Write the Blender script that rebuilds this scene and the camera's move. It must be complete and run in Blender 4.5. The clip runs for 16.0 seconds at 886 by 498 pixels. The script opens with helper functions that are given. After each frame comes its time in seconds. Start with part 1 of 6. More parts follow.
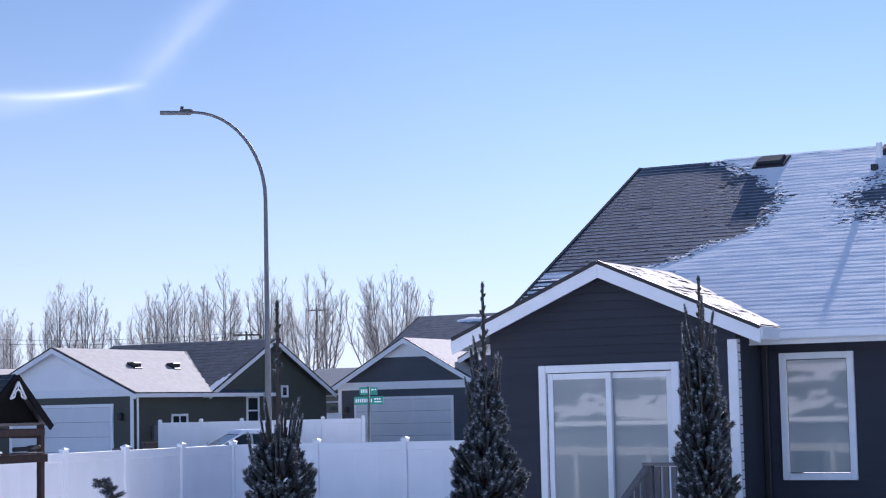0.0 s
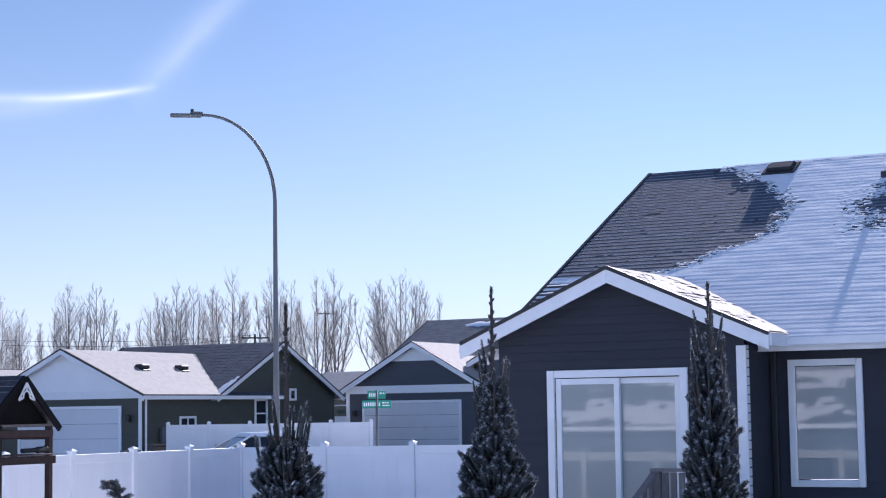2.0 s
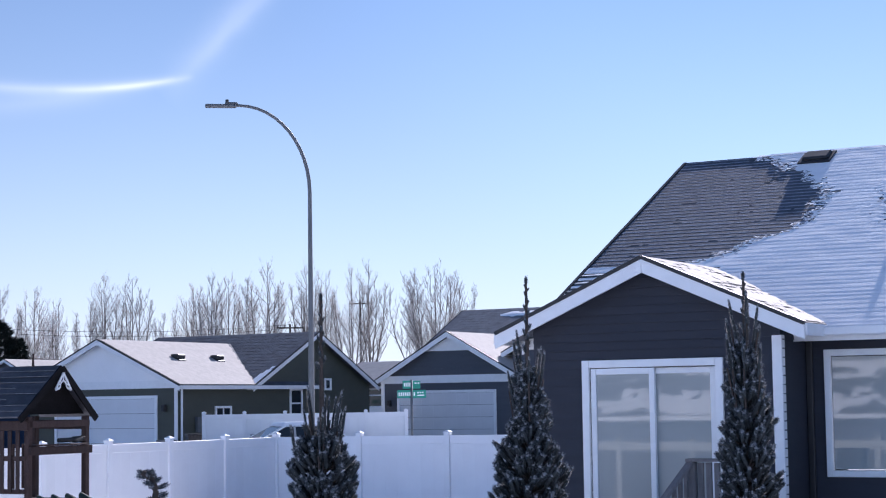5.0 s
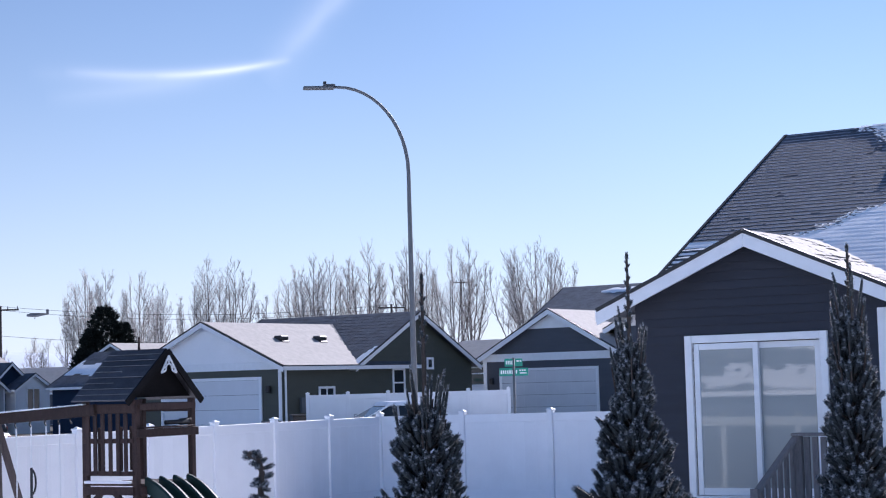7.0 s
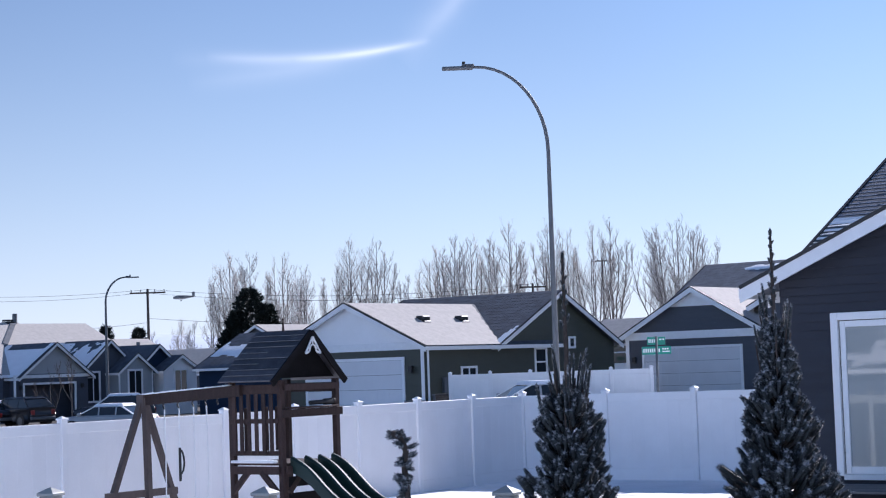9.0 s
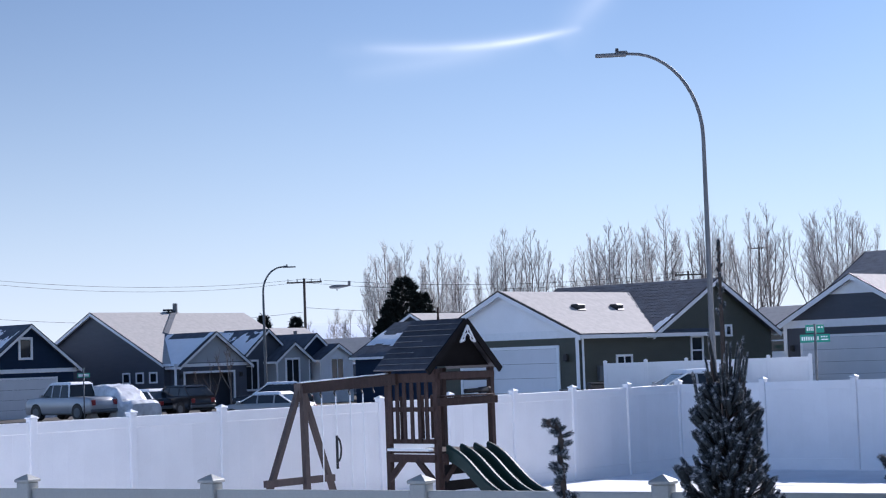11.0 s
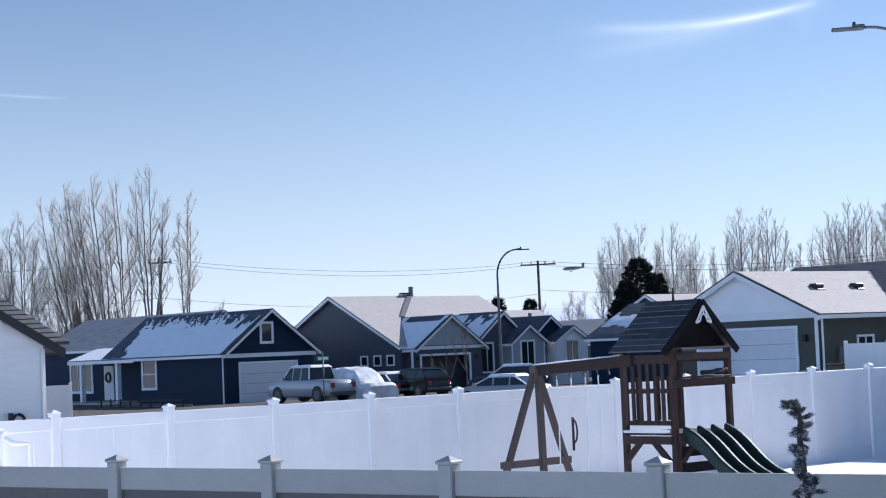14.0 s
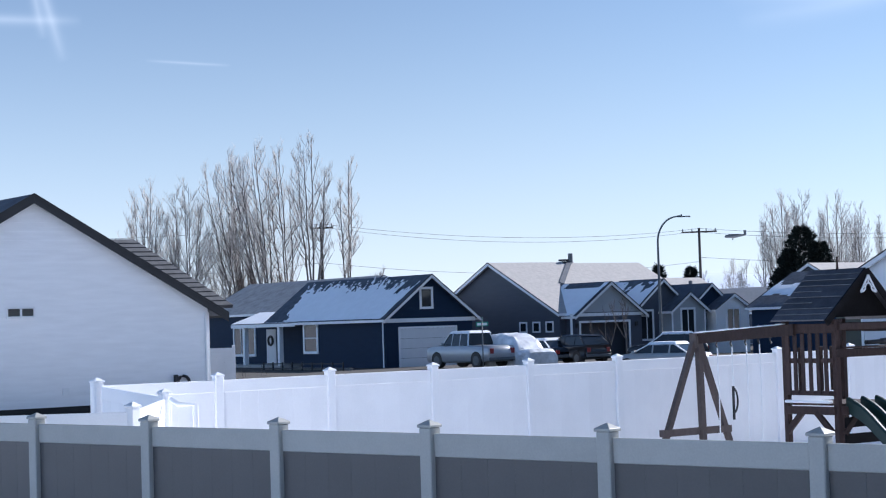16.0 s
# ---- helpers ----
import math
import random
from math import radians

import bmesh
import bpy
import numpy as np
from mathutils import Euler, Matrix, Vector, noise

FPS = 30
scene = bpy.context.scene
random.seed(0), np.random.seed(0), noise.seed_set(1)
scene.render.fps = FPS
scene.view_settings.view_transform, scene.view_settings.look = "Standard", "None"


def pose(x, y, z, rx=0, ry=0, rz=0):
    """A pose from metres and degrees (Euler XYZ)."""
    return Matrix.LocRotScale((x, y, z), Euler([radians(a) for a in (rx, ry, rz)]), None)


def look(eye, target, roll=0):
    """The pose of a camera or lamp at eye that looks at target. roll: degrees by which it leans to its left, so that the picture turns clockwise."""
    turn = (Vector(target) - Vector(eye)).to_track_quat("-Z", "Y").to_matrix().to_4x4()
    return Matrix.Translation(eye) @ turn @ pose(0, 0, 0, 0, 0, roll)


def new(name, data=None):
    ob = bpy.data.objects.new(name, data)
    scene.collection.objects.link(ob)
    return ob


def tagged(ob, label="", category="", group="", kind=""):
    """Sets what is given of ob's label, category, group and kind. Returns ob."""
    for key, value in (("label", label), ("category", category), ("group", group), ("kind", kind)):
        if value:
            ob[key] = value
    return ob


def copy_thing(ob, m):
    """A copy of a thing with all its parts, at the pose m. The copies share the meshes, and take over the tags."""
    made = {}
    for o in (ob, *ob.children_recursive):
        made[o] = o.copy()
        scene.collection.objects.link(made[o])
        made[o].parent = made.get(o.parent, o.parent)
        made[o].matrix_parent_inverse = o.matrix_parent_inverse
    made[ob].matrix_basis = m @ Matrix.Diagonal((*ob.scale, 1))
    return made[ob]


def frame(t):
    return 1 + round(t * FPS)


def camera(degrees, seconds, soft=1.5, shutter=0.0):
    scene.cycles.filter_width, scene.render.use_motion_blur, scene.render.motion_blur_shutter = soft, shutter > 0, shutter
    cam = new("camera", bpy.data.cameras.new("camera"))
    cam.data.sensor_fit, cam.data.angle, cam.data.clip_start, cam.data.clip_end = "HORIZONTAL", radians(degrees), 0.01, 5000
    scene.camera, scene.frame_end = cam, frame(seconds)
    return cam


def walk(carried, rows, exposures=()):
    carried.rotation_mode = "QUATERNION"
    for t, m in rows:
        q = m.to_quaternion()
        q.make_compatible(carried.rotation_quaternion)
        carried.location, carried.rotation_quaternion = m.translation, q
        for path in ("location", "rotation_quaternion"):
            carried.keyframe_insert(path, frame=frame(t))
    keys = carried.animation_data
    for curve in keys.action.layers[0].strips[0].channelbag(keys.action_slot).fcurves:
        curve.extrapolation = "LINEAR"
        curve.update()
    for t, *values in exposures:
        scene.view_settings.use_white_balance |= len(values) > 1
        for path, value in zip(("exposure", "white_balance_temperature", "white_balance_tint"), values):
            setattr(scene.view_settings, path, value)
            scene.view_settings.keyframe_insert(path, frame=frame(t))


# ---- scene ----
cam = camera(27.54, 16.0, soft=1.15)
EYE = 2.65
# seconds, turn to the left, pitch, roll
ROWS = [
    (0.0, 0.000, 4.991, 1.274),
    (0.5, 0.052, 5.032, 1.271),
    (1.0, 0.121, 5.055, 1.185),
    (1.5, 0.213, 5.073, 1.104),
    (2.0, 0.286, 5.129, 0.867),
    (2.5, 0.345, 5.218, 0.647),
    (3.0, 0.368, 5.351, 0.500),
    (5.5, 2.021, 4.640, 1.031),
    (6.0, 2.821, 4.483, 1.227),
    (6.5, 3.667, 4.354, 1.463),
    (7.0, 4.578, 4.205, 1.634),
    (7.5, 5.576, 4.016, 1.799),
    (8.0, 6.666, 3.830, 1.930),
    (8.5, 7.841, 3.729, 1.995),
    (9.0, 9.064, 3.694, 1.972),
    (11.5, 15.174, 3.492, 2.212),
    (12.0, 16.379, 3.513, 2.457),
    (12.5, 17.596, 3.504, 2.592),
    (13.0, 18.837, 3.446, 2.653),
    (13.5, 20.090, 3.338, 2.539),
    (14.0, 21.382, 3.212, 2.350),
    (14.5, 22.711, 3.089, 2.118),
    (15.0, 24.014, 2.908, 1.942),
    (15.5, 25.285, 2.638, 1.824),
    (16.0, 26.478, 2.326, 1.773),
]


def aim(turn, pitch, roll):
    a, p = radians(turn), radians(pitch)
    way = Vector((-math.sin(a) * math.cos(p), math.cos(a) * math.cos(p), math.sin(p)))
    eye = Vector((0, 0, EYE))
    return look(eye, eye + way, -roll)


walk(cam, [(t, aim(a, p, r)) for t, a, p, r in ROWS], [(0.0, 0.66, 5750, 21), (3.0, 0.66, 5750, 21), (6.0, 0.65, 5780, 20), (9.0, 0.56, 5780, 18), (12.5, 0.58, 5780, 15), (16.0, 0.68, 5760, 12)])

# ---- light ----
SUN_AZ, SUN_EL = 22.0, 28.4          # clockwise from +y, above the horizon
world = bpy.data.worlds.new("sky")
scene.world = world
world.use_nodes = True
wn, wl = world.node_tree.nodes, world.node_tree.links
sky = wn.new("ShaderNodeTexSky")
sky.sky_type = "NISHITA"
sky.sun_disc = False
sky.sun_elevation, sky.sun_rotation = radians(SUN_EL), radians(SUN_AZ)
sky.air_density, sky.dust_density, sky.ozone_density = 0.86, 0.0, 3.0
wn["Background"].inputs["Strength"].default_value = 0.085


def wmath(op, a, b_=None, c=None):
    n = wn.new("ShaderNodeMath")
    n.operation = op
    for i, v in enumerate((a, b_, c)):
        if v is None:
            continue
        if isinstance(v, (int, float)):
            n.inputs[i].default_value = v
        else:
            wl.new(v, n.inputs[i])
    return n.outputs[0]


# thin clouds and trails: bearing and height of the sky's points, in degrees
tc = wn.new("ShaderNodeTexCoord")
sep = wn.new("ShaderNodeSeparateXYZ")
wl.new(tc.outputs["Generated"], sep.inputs[0])
w_az = wmath("MULTIPLY", wmath("ARCTAN2", sep.outputs[0], sep.outputs[1]), 57.29578)
w_el = wmath("MULTIPLY", wmath("ARCSINE", sep.outputs[2]), 57.29578)
wnz = wn.new("ShaderNodeTexNoise")
wnz.inputs["Scale"].default_value, wnz.inputs["Detail"].default_value = 22.0, 6
wl.new(tc.outputs["Generated"], wnz.inputs["Vector"])
wob = wmath("SUBTRACT", wnz.outputs[0], 0.5)


def streak(az0, el0, az1, el1, width, power, bend=0.0, rag=0.5):
    """A soft streak from one point of the sky to another."""
    dx, dy = az1 - az0, el1 - el0
    L = math.hypot(dx, dy)
    px, py = wmath("SUBTRACT", w_az, az0), wmath("SUBTRACT", w_el, el0)
    t = wmath("DIVIDE", wmath("ADD", wmath("MULTIPLY", px, dx / L), wmath("MULTIPLY", py, dy / L)), L)
    d = wmath("ADD", wmath("MULTIPLY", px, -dy / L), wmath("MULTIPLY", py, dx / L))
    d = wmath("ADD", d, wmath("MULTIPLY", wmath("MULTIPLY", t, wmath("SUBTRACT", 1.0, t)), bend * 4))
    d = wmath("ADD", d, wmath("MULTIPLY", wob, rag * width))
    g = wmath("POWER", 2.71828, wmath("MULTIPLY", wmath("POWER", wmath("ABSOLUTE", wmath("DIVIDE", d, width)), 1.6), -1.0))
    e = wmath("POWER", wmath("MAXIMUM", wmath("MULTIPLY", wmath("MULTIPLY", t, wmath("SUBTRACT", 1.0, t)), 4.0), 0.0), 0.8)
    return wmath("MULTIPLY", wmath("MULTIPLY", g, e), power)


total = None
for q in ((-16.4, 9.95, -9.3, 10.30, 0.15, 0.36, 0.26), (-13.6, 9.80, -9.2, 10.30, 0.10, 0.42, 0.12), (-12.2, 9.90, -9.8, 10.24, 0.07, 0.25, 0.06), (-17.0, 9.1, -10.5, 10.0, 0.30, 0.14, 0.1), (-17.5, 9.9, -12.0, 9.6, 0.28, 0.10, 0.0),
          (-10.2, 9.6, -5.6, 14.6, 0.42, 0.20, -0.1, 2.2), (-9.6, 10.2, -6.2, 13.4, 0.22, 0.10, -0.1, 2.5),
          (-39.2, 12.0, -38.2, 8.4, 0.15, 0.26, 0.0), (-39.2, 11.2, -38.8, 9.1, 0.13, 0.22, 0.0), (-43.0, 9.75, -37.6, 9.68, 0.14, 0.26, 0.0), (-35.7, 8.45, -33.0, 8.27, 0.04, 0.20, 0.0)):
    st_ = streak(*q)
    total = st_ if total is None else wmath("ADD", total, st_)
cmix = wn.new("ShaderNodeMix")
cmix.data_type = "RGBA"
wl.new(wmath("MINIMUM", total, 0.9), cmix.inputs["Factor"])
# added sky gain: dimmed ahead, raised behind the viewer to fill shaded fronts
sdot = wn.new("ShaderNodeVectorMath")
sdot.operation = "DOT_PRODUCT"
wl.new(tc.outputs["Generated"], sdot.inputs[0])
sdot.inputs[1].default_value = [math.sin(radians(SUN_AZ)) * math.cos(radians(SUN_EL)), math.cos(radians(SUN_AZ)) * math.cos(radians(SUN_EL)), math.sin(radians(SUN_EL))]
gain = wn.new("ShaderNodeValToRGB")
gain.color_ramp.interpolation = "EASE"
gain.color_ramp.elements[0].position, gain.color_ramp.elements[1].position = 0.0, 0.96
gain.color_ramp.elements[0].color = gain.color_ramp.elements[1].color = (1, 1, 1, 1)
for at_, k_ in ((0.40, 0.90), (0.62, 0.52), (0.80, 0.395), (0.92, 0.465)):
    gain.color_ramp.elements.new(at_).color = (k_, k_, k_, 1)
gain.color_ramp.elements[5].color = (0.54, 0.54, 0.54, 1)
wl.new(wmath("MULTIPLY_ADD", sdot.outputs["Value"], 0.5, 0.5), gain.inputs[0])
smul = wn.new("ShaderNodeMix")
smul.data_type, smul.blend_type = "RGBA", "MULTIPLY"
smul.inputs["Factor"].default_value = 1.0
wl.new(sky.outputs[0], smul.inputs["A"])
g15 = wn.new("ShaderNodeVectorMath")
g15.operation = "SCALE"
wl.new(gain.outputs[0], g15.inputs[0])
g15.inputs["Scale"].default_value = 1.5
wl.new(g15.outputs[0], smul.inputs["B"])
wl.new(smul.outputs["Result"], cmix.inputs["A"])
cmix.inputs["B"].default_value = (7.5, 8.1, 8.9, 1)
# pale haze low over the horizon
hz = wn.new("ShaderNodeMix")
hz.data_type = "RGBA"
wl.new(wmath("MULTIPLY", wmath("POWER", 2.71828, wmath("MULTIPLY", wmath("MAXIMUM", w_el, 0.0), -0.17)), 0.88), hz.inputs["Factor"])
wl.new(cmix.outputs["Result"], hz.inputs["A"])
hz.inputs["B"].default_value = (7.1, 7.7, 8.5, 1)
wl.new(hz.outputs["Result"], wn["Background"].inputs[0])

sun_data = bpy.data.lights.new("sun", "SUN")
sun_data.energy, sun_data.angle, sun_data.color = 5.0, radians(0.5), (1.0, 0.94, 0.88)
sun = new("sun", sun_data)
sa, se = radians(SUN_AZ), radians(SUN_EL)
sun_way = Vector((math.sin(sa) * math.cos(se), math.cos(sa) * math.cos(se), math.sin(se)))
sun.matrix_world = look(sun_way * 100, (0, 0, 0))


# ---- materials ----
def mat(name, col, rough=0.6, var=0.12, scale=3.0, bump=0.15, bscale=80.0, metal=0.0, stretch=(1, 1, 1), each=0.0, spec=0.5):
    m = bpy.data.materials.new(name)
    m.use_nodes = True
    n, l = m.node_tree.nodes, m.node_tree.links
    b = n["Principled BSDF"]
    b.inputs["Roughness"].default_value = rough
    b.inputs["Metallic"].default_value = metal
    b.inputs["Specular IOR Level"].default_value = spec
    g = n.new("ShaderNodeNewGeometry")
    mp = n.new("ShaderNodeMapping")
    mp.inputs["Scale"].default_value = stretch
    l.new(g.outputs["Position"], mp.inputs["Vector"])
    n1, n2 = n.new("ShaderNodeTexNoise"), n.new("ShaderNodeTexNoise")
    n1.inputs["Scale"].default_value, n1.inputs["Detail"].default_value = scale, 5
    n2.inputs["Scale"].default_value, n2.inputs["Detail"].default_value = bscale, 4
    l.new(mp.outputs[0], n1.inputs["Vector"])
    l.new(mp.outputs[0], n2.inputs["Vector"])
    mx = n.new("ShaderNodeMath")
    mx.operation = "ADD"
    l.new(n1.outputs[0], mx.inputs[0])
    l.new(n2.outputs[0], mx.inputs[1])
    last = mx.outputs[0]
    if each:
        oi = n.new("ShaderNodeObjectInfo")
        ml = n.new("ShaderNodeMath")
        ml.operation = "MULTIPLY_ADD"
        ml.inputs[1].default_value, ml.inputs[2].default_value = each, -each / 2
        l.new(oi.outputs["Random"], ml.inputs[0])
        ad = n.new("ShaderNodeMath")
        ad.operation = "ADD"
        l.new(last, ad.inputs[0])
        l.new(ml.outputs[0], ad.inputs[1])
        last = ad.outputs[0]
    ramp = n.new("ShaderNodeValToRGB")
    ramp.color_ramp.elements[0].position, ramp.color_ramp.elements[1].position = 0.0, 1.0
    rng = n.new("ShaderNodeMapRange")
    rng.inputs["From Min"].default_value, rng.inputs["From Max"].default_value = 0.7, 1.3
    l.new(last, rng.inputs["Value"])
    l.new(rng.outputs[0], ramp.inputs[0])
    for e, k in zip(ramp.color_ramp.elements, (1 - var, 1 + var)):
        e.color = (*[min(1, c * k) for c in col], 1)
    l.new(ramp.outputs[0], b.inputs["Base Color"])
    if bump:
        bp = n.new("ShaderNodeBump")
        bp.inputs["Strength"].default_value, bp.inputs["Distance"].default_value = bump, 0.01
        l.new(n2.outputs[0], bp.inputs["Height"])
        l.new(bp.outputs[0], b.inputs["Normal"])
    return m


def glass(name, col=(0.02, 0.025, 0.03), rough=0.03, ior=1.42):
    m = bpy.data.materials.new(name)
    m.use_nodes = True
    b = m.node_tree.nodes["Principled BSDF"]
    b.inputs["Base Color"].default_value = (*col, 1)
    b.inputs["Roughness"].default_value = rough
    b.inputs["Specular IOR Level"].default_value = 0.6
    b.inputs["IOR"].default_value = ior
    return m


M = dict(
    char=mat("charcoal_siding", (0.031, 0.034, 0.046), 0.6, 0.12, 1.5, 0.25, 60, stretch=(1, 1, 6), each=0.25, spec=0.3),
    olive=mat("olive_siding", (0.050, 0.054, 0.040), 0.55, 0.1, 1.2, 0.2, 40, stretch=(1, 1, 5)),
    slate=mat("slate_siding", (0.060, 0.066, 0.082), 0.55, 0.1, 1.2, 0.2, 40, stretch=(1, 1, 5)),
    navy=mat("navy_siding", (0.010, 0.024, 0.052), 0.7, 0.12, 1.2, 0.2, 40, stretch=(1, 1, 5), spec=0.2),
    steel=mat("steel_blue_siding", (0.055, 0.064, 0.085), 0.55, 0.1, 1.2, 0.2, 40, stretch=(1, 1, 5)),
    pale=mat("pale_grey_siding", (0.34, 0.36, 0.38), 0.55, 0.07, 1.5, 0.15, 40),
    white_siding=mat("white_siding", (0.84, 0.84, 0.85), 0.5, 0.04, 1.0, 0.1, 30),
    lap_white=mat("lapped_white_siding", (0.84, 0.84, 0.85), 0.5, 0.06, 1.0, 0.1, 30, stretch=(1, 1, 8)),
    trim=mat("white_trim", (0.78, 0.79, 0.80), 0.45, 0.05, 6, 0.08, 120),
    vinyl=mat("white_vinyl", (0.87, 0.87, 0.88), 0.55, 0.04, 2.0, 0.05, 60, each=0.3),
    # white vinyl of the near fence, its shade put into the colour
    vinyl_shade=mat("shade_darkened_vinyl", (0.37, 0.37, 0.34), 0.5, 0.07, 4.0, 0.08, 60, each=0.3),
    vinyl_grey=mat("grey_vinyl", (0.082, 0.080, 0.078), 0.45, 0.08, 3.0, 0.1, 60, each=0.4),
    shingle=mat("charcoal_shingle", (0.078, 0.090, 0.112), 0.85, 0.4, 2.5, 0.6, 50),
    shingle_grey=mat("grey_shingle", (0.085, 0.088, 0.095), 0.9, 0.35, 2.0, 0.6, 50),
    shingle_brown=mat("weathered_shingle", (0.33, 0.325, 0.32), 0.9, 0.3, 2.0, 0.6, 50),
    snow=mat("snow", (0.88, 0.89, 0.91), 0.75, 0.04, 2.0, 0.3, 25, spec=0.3),
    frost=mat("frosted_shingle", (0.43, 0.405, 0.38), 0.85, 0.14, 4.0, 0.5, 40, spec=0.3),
    rime=mat("rimed_shingle", (0.24, 0.27, 0.33), 0.85, 0.40, 7.0, 0.4, 50, spec=0.3),
    grey_frost=mat("thinly_frosted_shingle", (0.17, 0.178, 0.195), 0.88, 0.25, 3.0, 0.4, 50, spec=0.3),
    door=mat("white_garage_door", (0.66, 0.67, 0.69), 0.45, 0.04, 2, 0.05, 40),
    dark=mat("dark_interior", (0.02, 0.02, 0.022), 0.8, 0.3, 2),
    glass=glass("window_glass"),
    lit_glass=glass("curtained_glass", (0.33, 0.36, 0.355), 0.025, 1.8),
    steel_pole=mat("galvanised_steel", (0.13, 0.14, 0.15), 0.65, 0.12, 6, 0.1, 50, metal=0.3),
    black=mat("black_metal", (0.015, 0.015, 0.017), 0.5, 0.2, 8, 0.1, 50),
    wood=mat("stained_cedar", (0.050, 0.031, 0.027), 0.7, 0.3, 5, 0.4, 40, stretch=(3, 3, 1), each=0.5, spec=0.25),
    wood_dark=mat("dark_stained_board", (0.009, 0.008, 0.009), 0.7, 0.3, 5, 0.4, 40, each=0.5, spec=0.12),
    grey_wood=mat("greyed_wood", (0.16, 0.15, 0.15), 0.8, 0.25, 8, 0.4, 60, stretch=(4, 4, 1), each=0.4),
    green_plastic=mat("dark_green_plastic", (0.010, 0.032, 0.027), 0.55, 0.12, 3, 0.05, 40),
    stone=mat("stone_veneer", (0.20, 0.19, 0.18), 0.85, 0.35, 5, 0.6, 20),
    concrete=mat("concrete", (0.34, 0.33, 0.32), 0.85, 0.15, 2, 0.3, 40),
    asphalt=mat("asphalt", (0.055, 0.055, 0.058), 0.9, 0.25, 0.5, 0.4, 60),
    pole_wood=mat("utility_pole_wood", (0.05, 0.042, 0.036), 0.85, 0.2, 4, 0.3, 40),
    sign=mat("green_sign", (0.005, 0.24, 0.17), 0.4, 0.08, 6, 0.02, 60),
    bark=mat("poplar_bark", (0.16, 0.145, 0.135), 0.9, 0.25, 2, 0.4, 10, spec=0.2),
    # pale from frost, with the backlight's lightening put into the colour too
    twig=mat("frosted_backlit_twig", (0.46, 0.43, 0.40), 0.9, 0.3, 0.6, 0.2, 10, spec=0.2),
)


# ---- building helpers ----
def quads(bm, *faces):
    for f in faces:
        try:
            bm.faces.new([bm.verts.new(p) for p in f])
        except ValueError:
            pass


def box(bm, x0, x1, y0, y1, z0, z1, bevel=0.0):
    r = bmesh.ops.create_cube(bm, size=1)
    vs = r["verts"]
    for v in vs:
        v.co = ((x0 + x1) / 2 + v.co.x * (x1 - x0), (y0 + y1) / 2 + v.co.y * (y1 - y0), (z0 + z1) / 2 + v.co.z * (z1 - z0))
    if bevel:
        es = list({e for v in vs for e in v.link_edges})
        bmesh.ops.bevel(bm, geom=es, offset=bevel, segments=1, affect="EDGES")
    return vs


def bar(bm, p, q, w, h=None, up=(0, 0, 1)):
    """A square bar from p to q, w wide and h high."""
    p, q = Vector(p), Vector(q)
    h = h or w
    d = (q - p).normalized()
    s = d.cross(Vector(up))
    s = s.normalized() if s.length > 1e-4 else Vector((1, 0, 0))
    u = s.cross(d).normalized()
    c = [[e + s * a * w / 2 + u * b * h / 2 for a, b in ((-1, -1), (1, -1), (1, 1), (-1, 1))] for e in (p, q)]
    vs = [[bm.verts.new(x) for x in ring] for ring in c]
    for i in range(4):
        bm.faces.new((vs[0][i], vs[0][(i + 1) % 4], vs[1][(i + 1) % 4], vs[1][i]))
    bm.faces.new(vs[0][::-1])
    bm.faces.new(vs[1])


def tube(bm, pts, radii, sides=8, cap=True):
    pts = [Vector(p) for p in pts]
    rings = []
    ref = Vector((0, 1, 0.01)).normalized()
    for i, p in enumerate(pts):
        d = (pts[min(i + 1, len(pts) - 1)] - pts[max(i - 1, 0)]).normalized()
        a = d.cross(ref)
        a = a.normalized() if a.length > 1e-3 else d.orthogonal().normalized()
        b = d.cross(a)
        r = radii[i] if isinstance(radii, (list, tuple)) else radii
        rings.append([bm.verts.new(p + (a * math.cos(t) + b * math.sin(t)) * r) for t in (2 * math.pi * k / sides for k in range(sides))])
    for r0, r1 in zip(rings, rings[1:]):
        for k in range(sides):
            bm.faces.new((r0[k], r0[(k + 1) % sides], r1[(k + 1) % sides], r1[k]))
    if cap:
        bm.faces.new(rings[0][::-1])
        bm.faces.new(rings[-1])


def mesh_of(name, bm, material, smooth=False):
    bmesh.ops.recalc_face_normals(bm, faces=bm.faces)
    me = bpy.data.meshes.new(name)
    bm.to_mesh(me)
    bm.free()
    me.materials.append(M[material] if isinstance(material, str) else material)
    if smooth:
        me.shade_smooth()
    return me


def part(name, bm, material, parent=None, label="", smooth=False):
    ob = new(name, mesh_of(name, bm, material, smooth))
    ob.parent = parent
    if label:
        ob["label"] = label
    return ob


def share(name, me, parent, m):
    ob = new(name, me)
    ob.parent = parent
    ob.matrix_basis = m
    return ob


def thing(name, m, label, category, group="", kind=""):
    ob = new(name)
    ob.matrix_basis = m
    return tagged(ob, label, category, group, kind)


def B():
    return bmesh.new()


# ---- ground ----
ANCHORS = [(0, 0, 0.0), (-5, 12, 0.0), (0, 14, 0.05), (-14, 21, 0.15), (-5, 38, 0.12), (4, 24, 0.45), (8, 34, 0.5), (-1, 36, 0.16), (-12, 69, 0.75), (-5, 84, 0.9), (-50, 92, 0.1),
           (-43, 104, 0.05), (-44, 120, 0.0), (-32, 46, 0.05), (-27, 41, 0.05), (-30, 75, -0.05), (-28, 80, -0.08), (-34, 94, 0.1), (-18, 50, 0.3), (0, 130, 0.6), (-20, 5, 0.0), (20, 0, 0.2)]


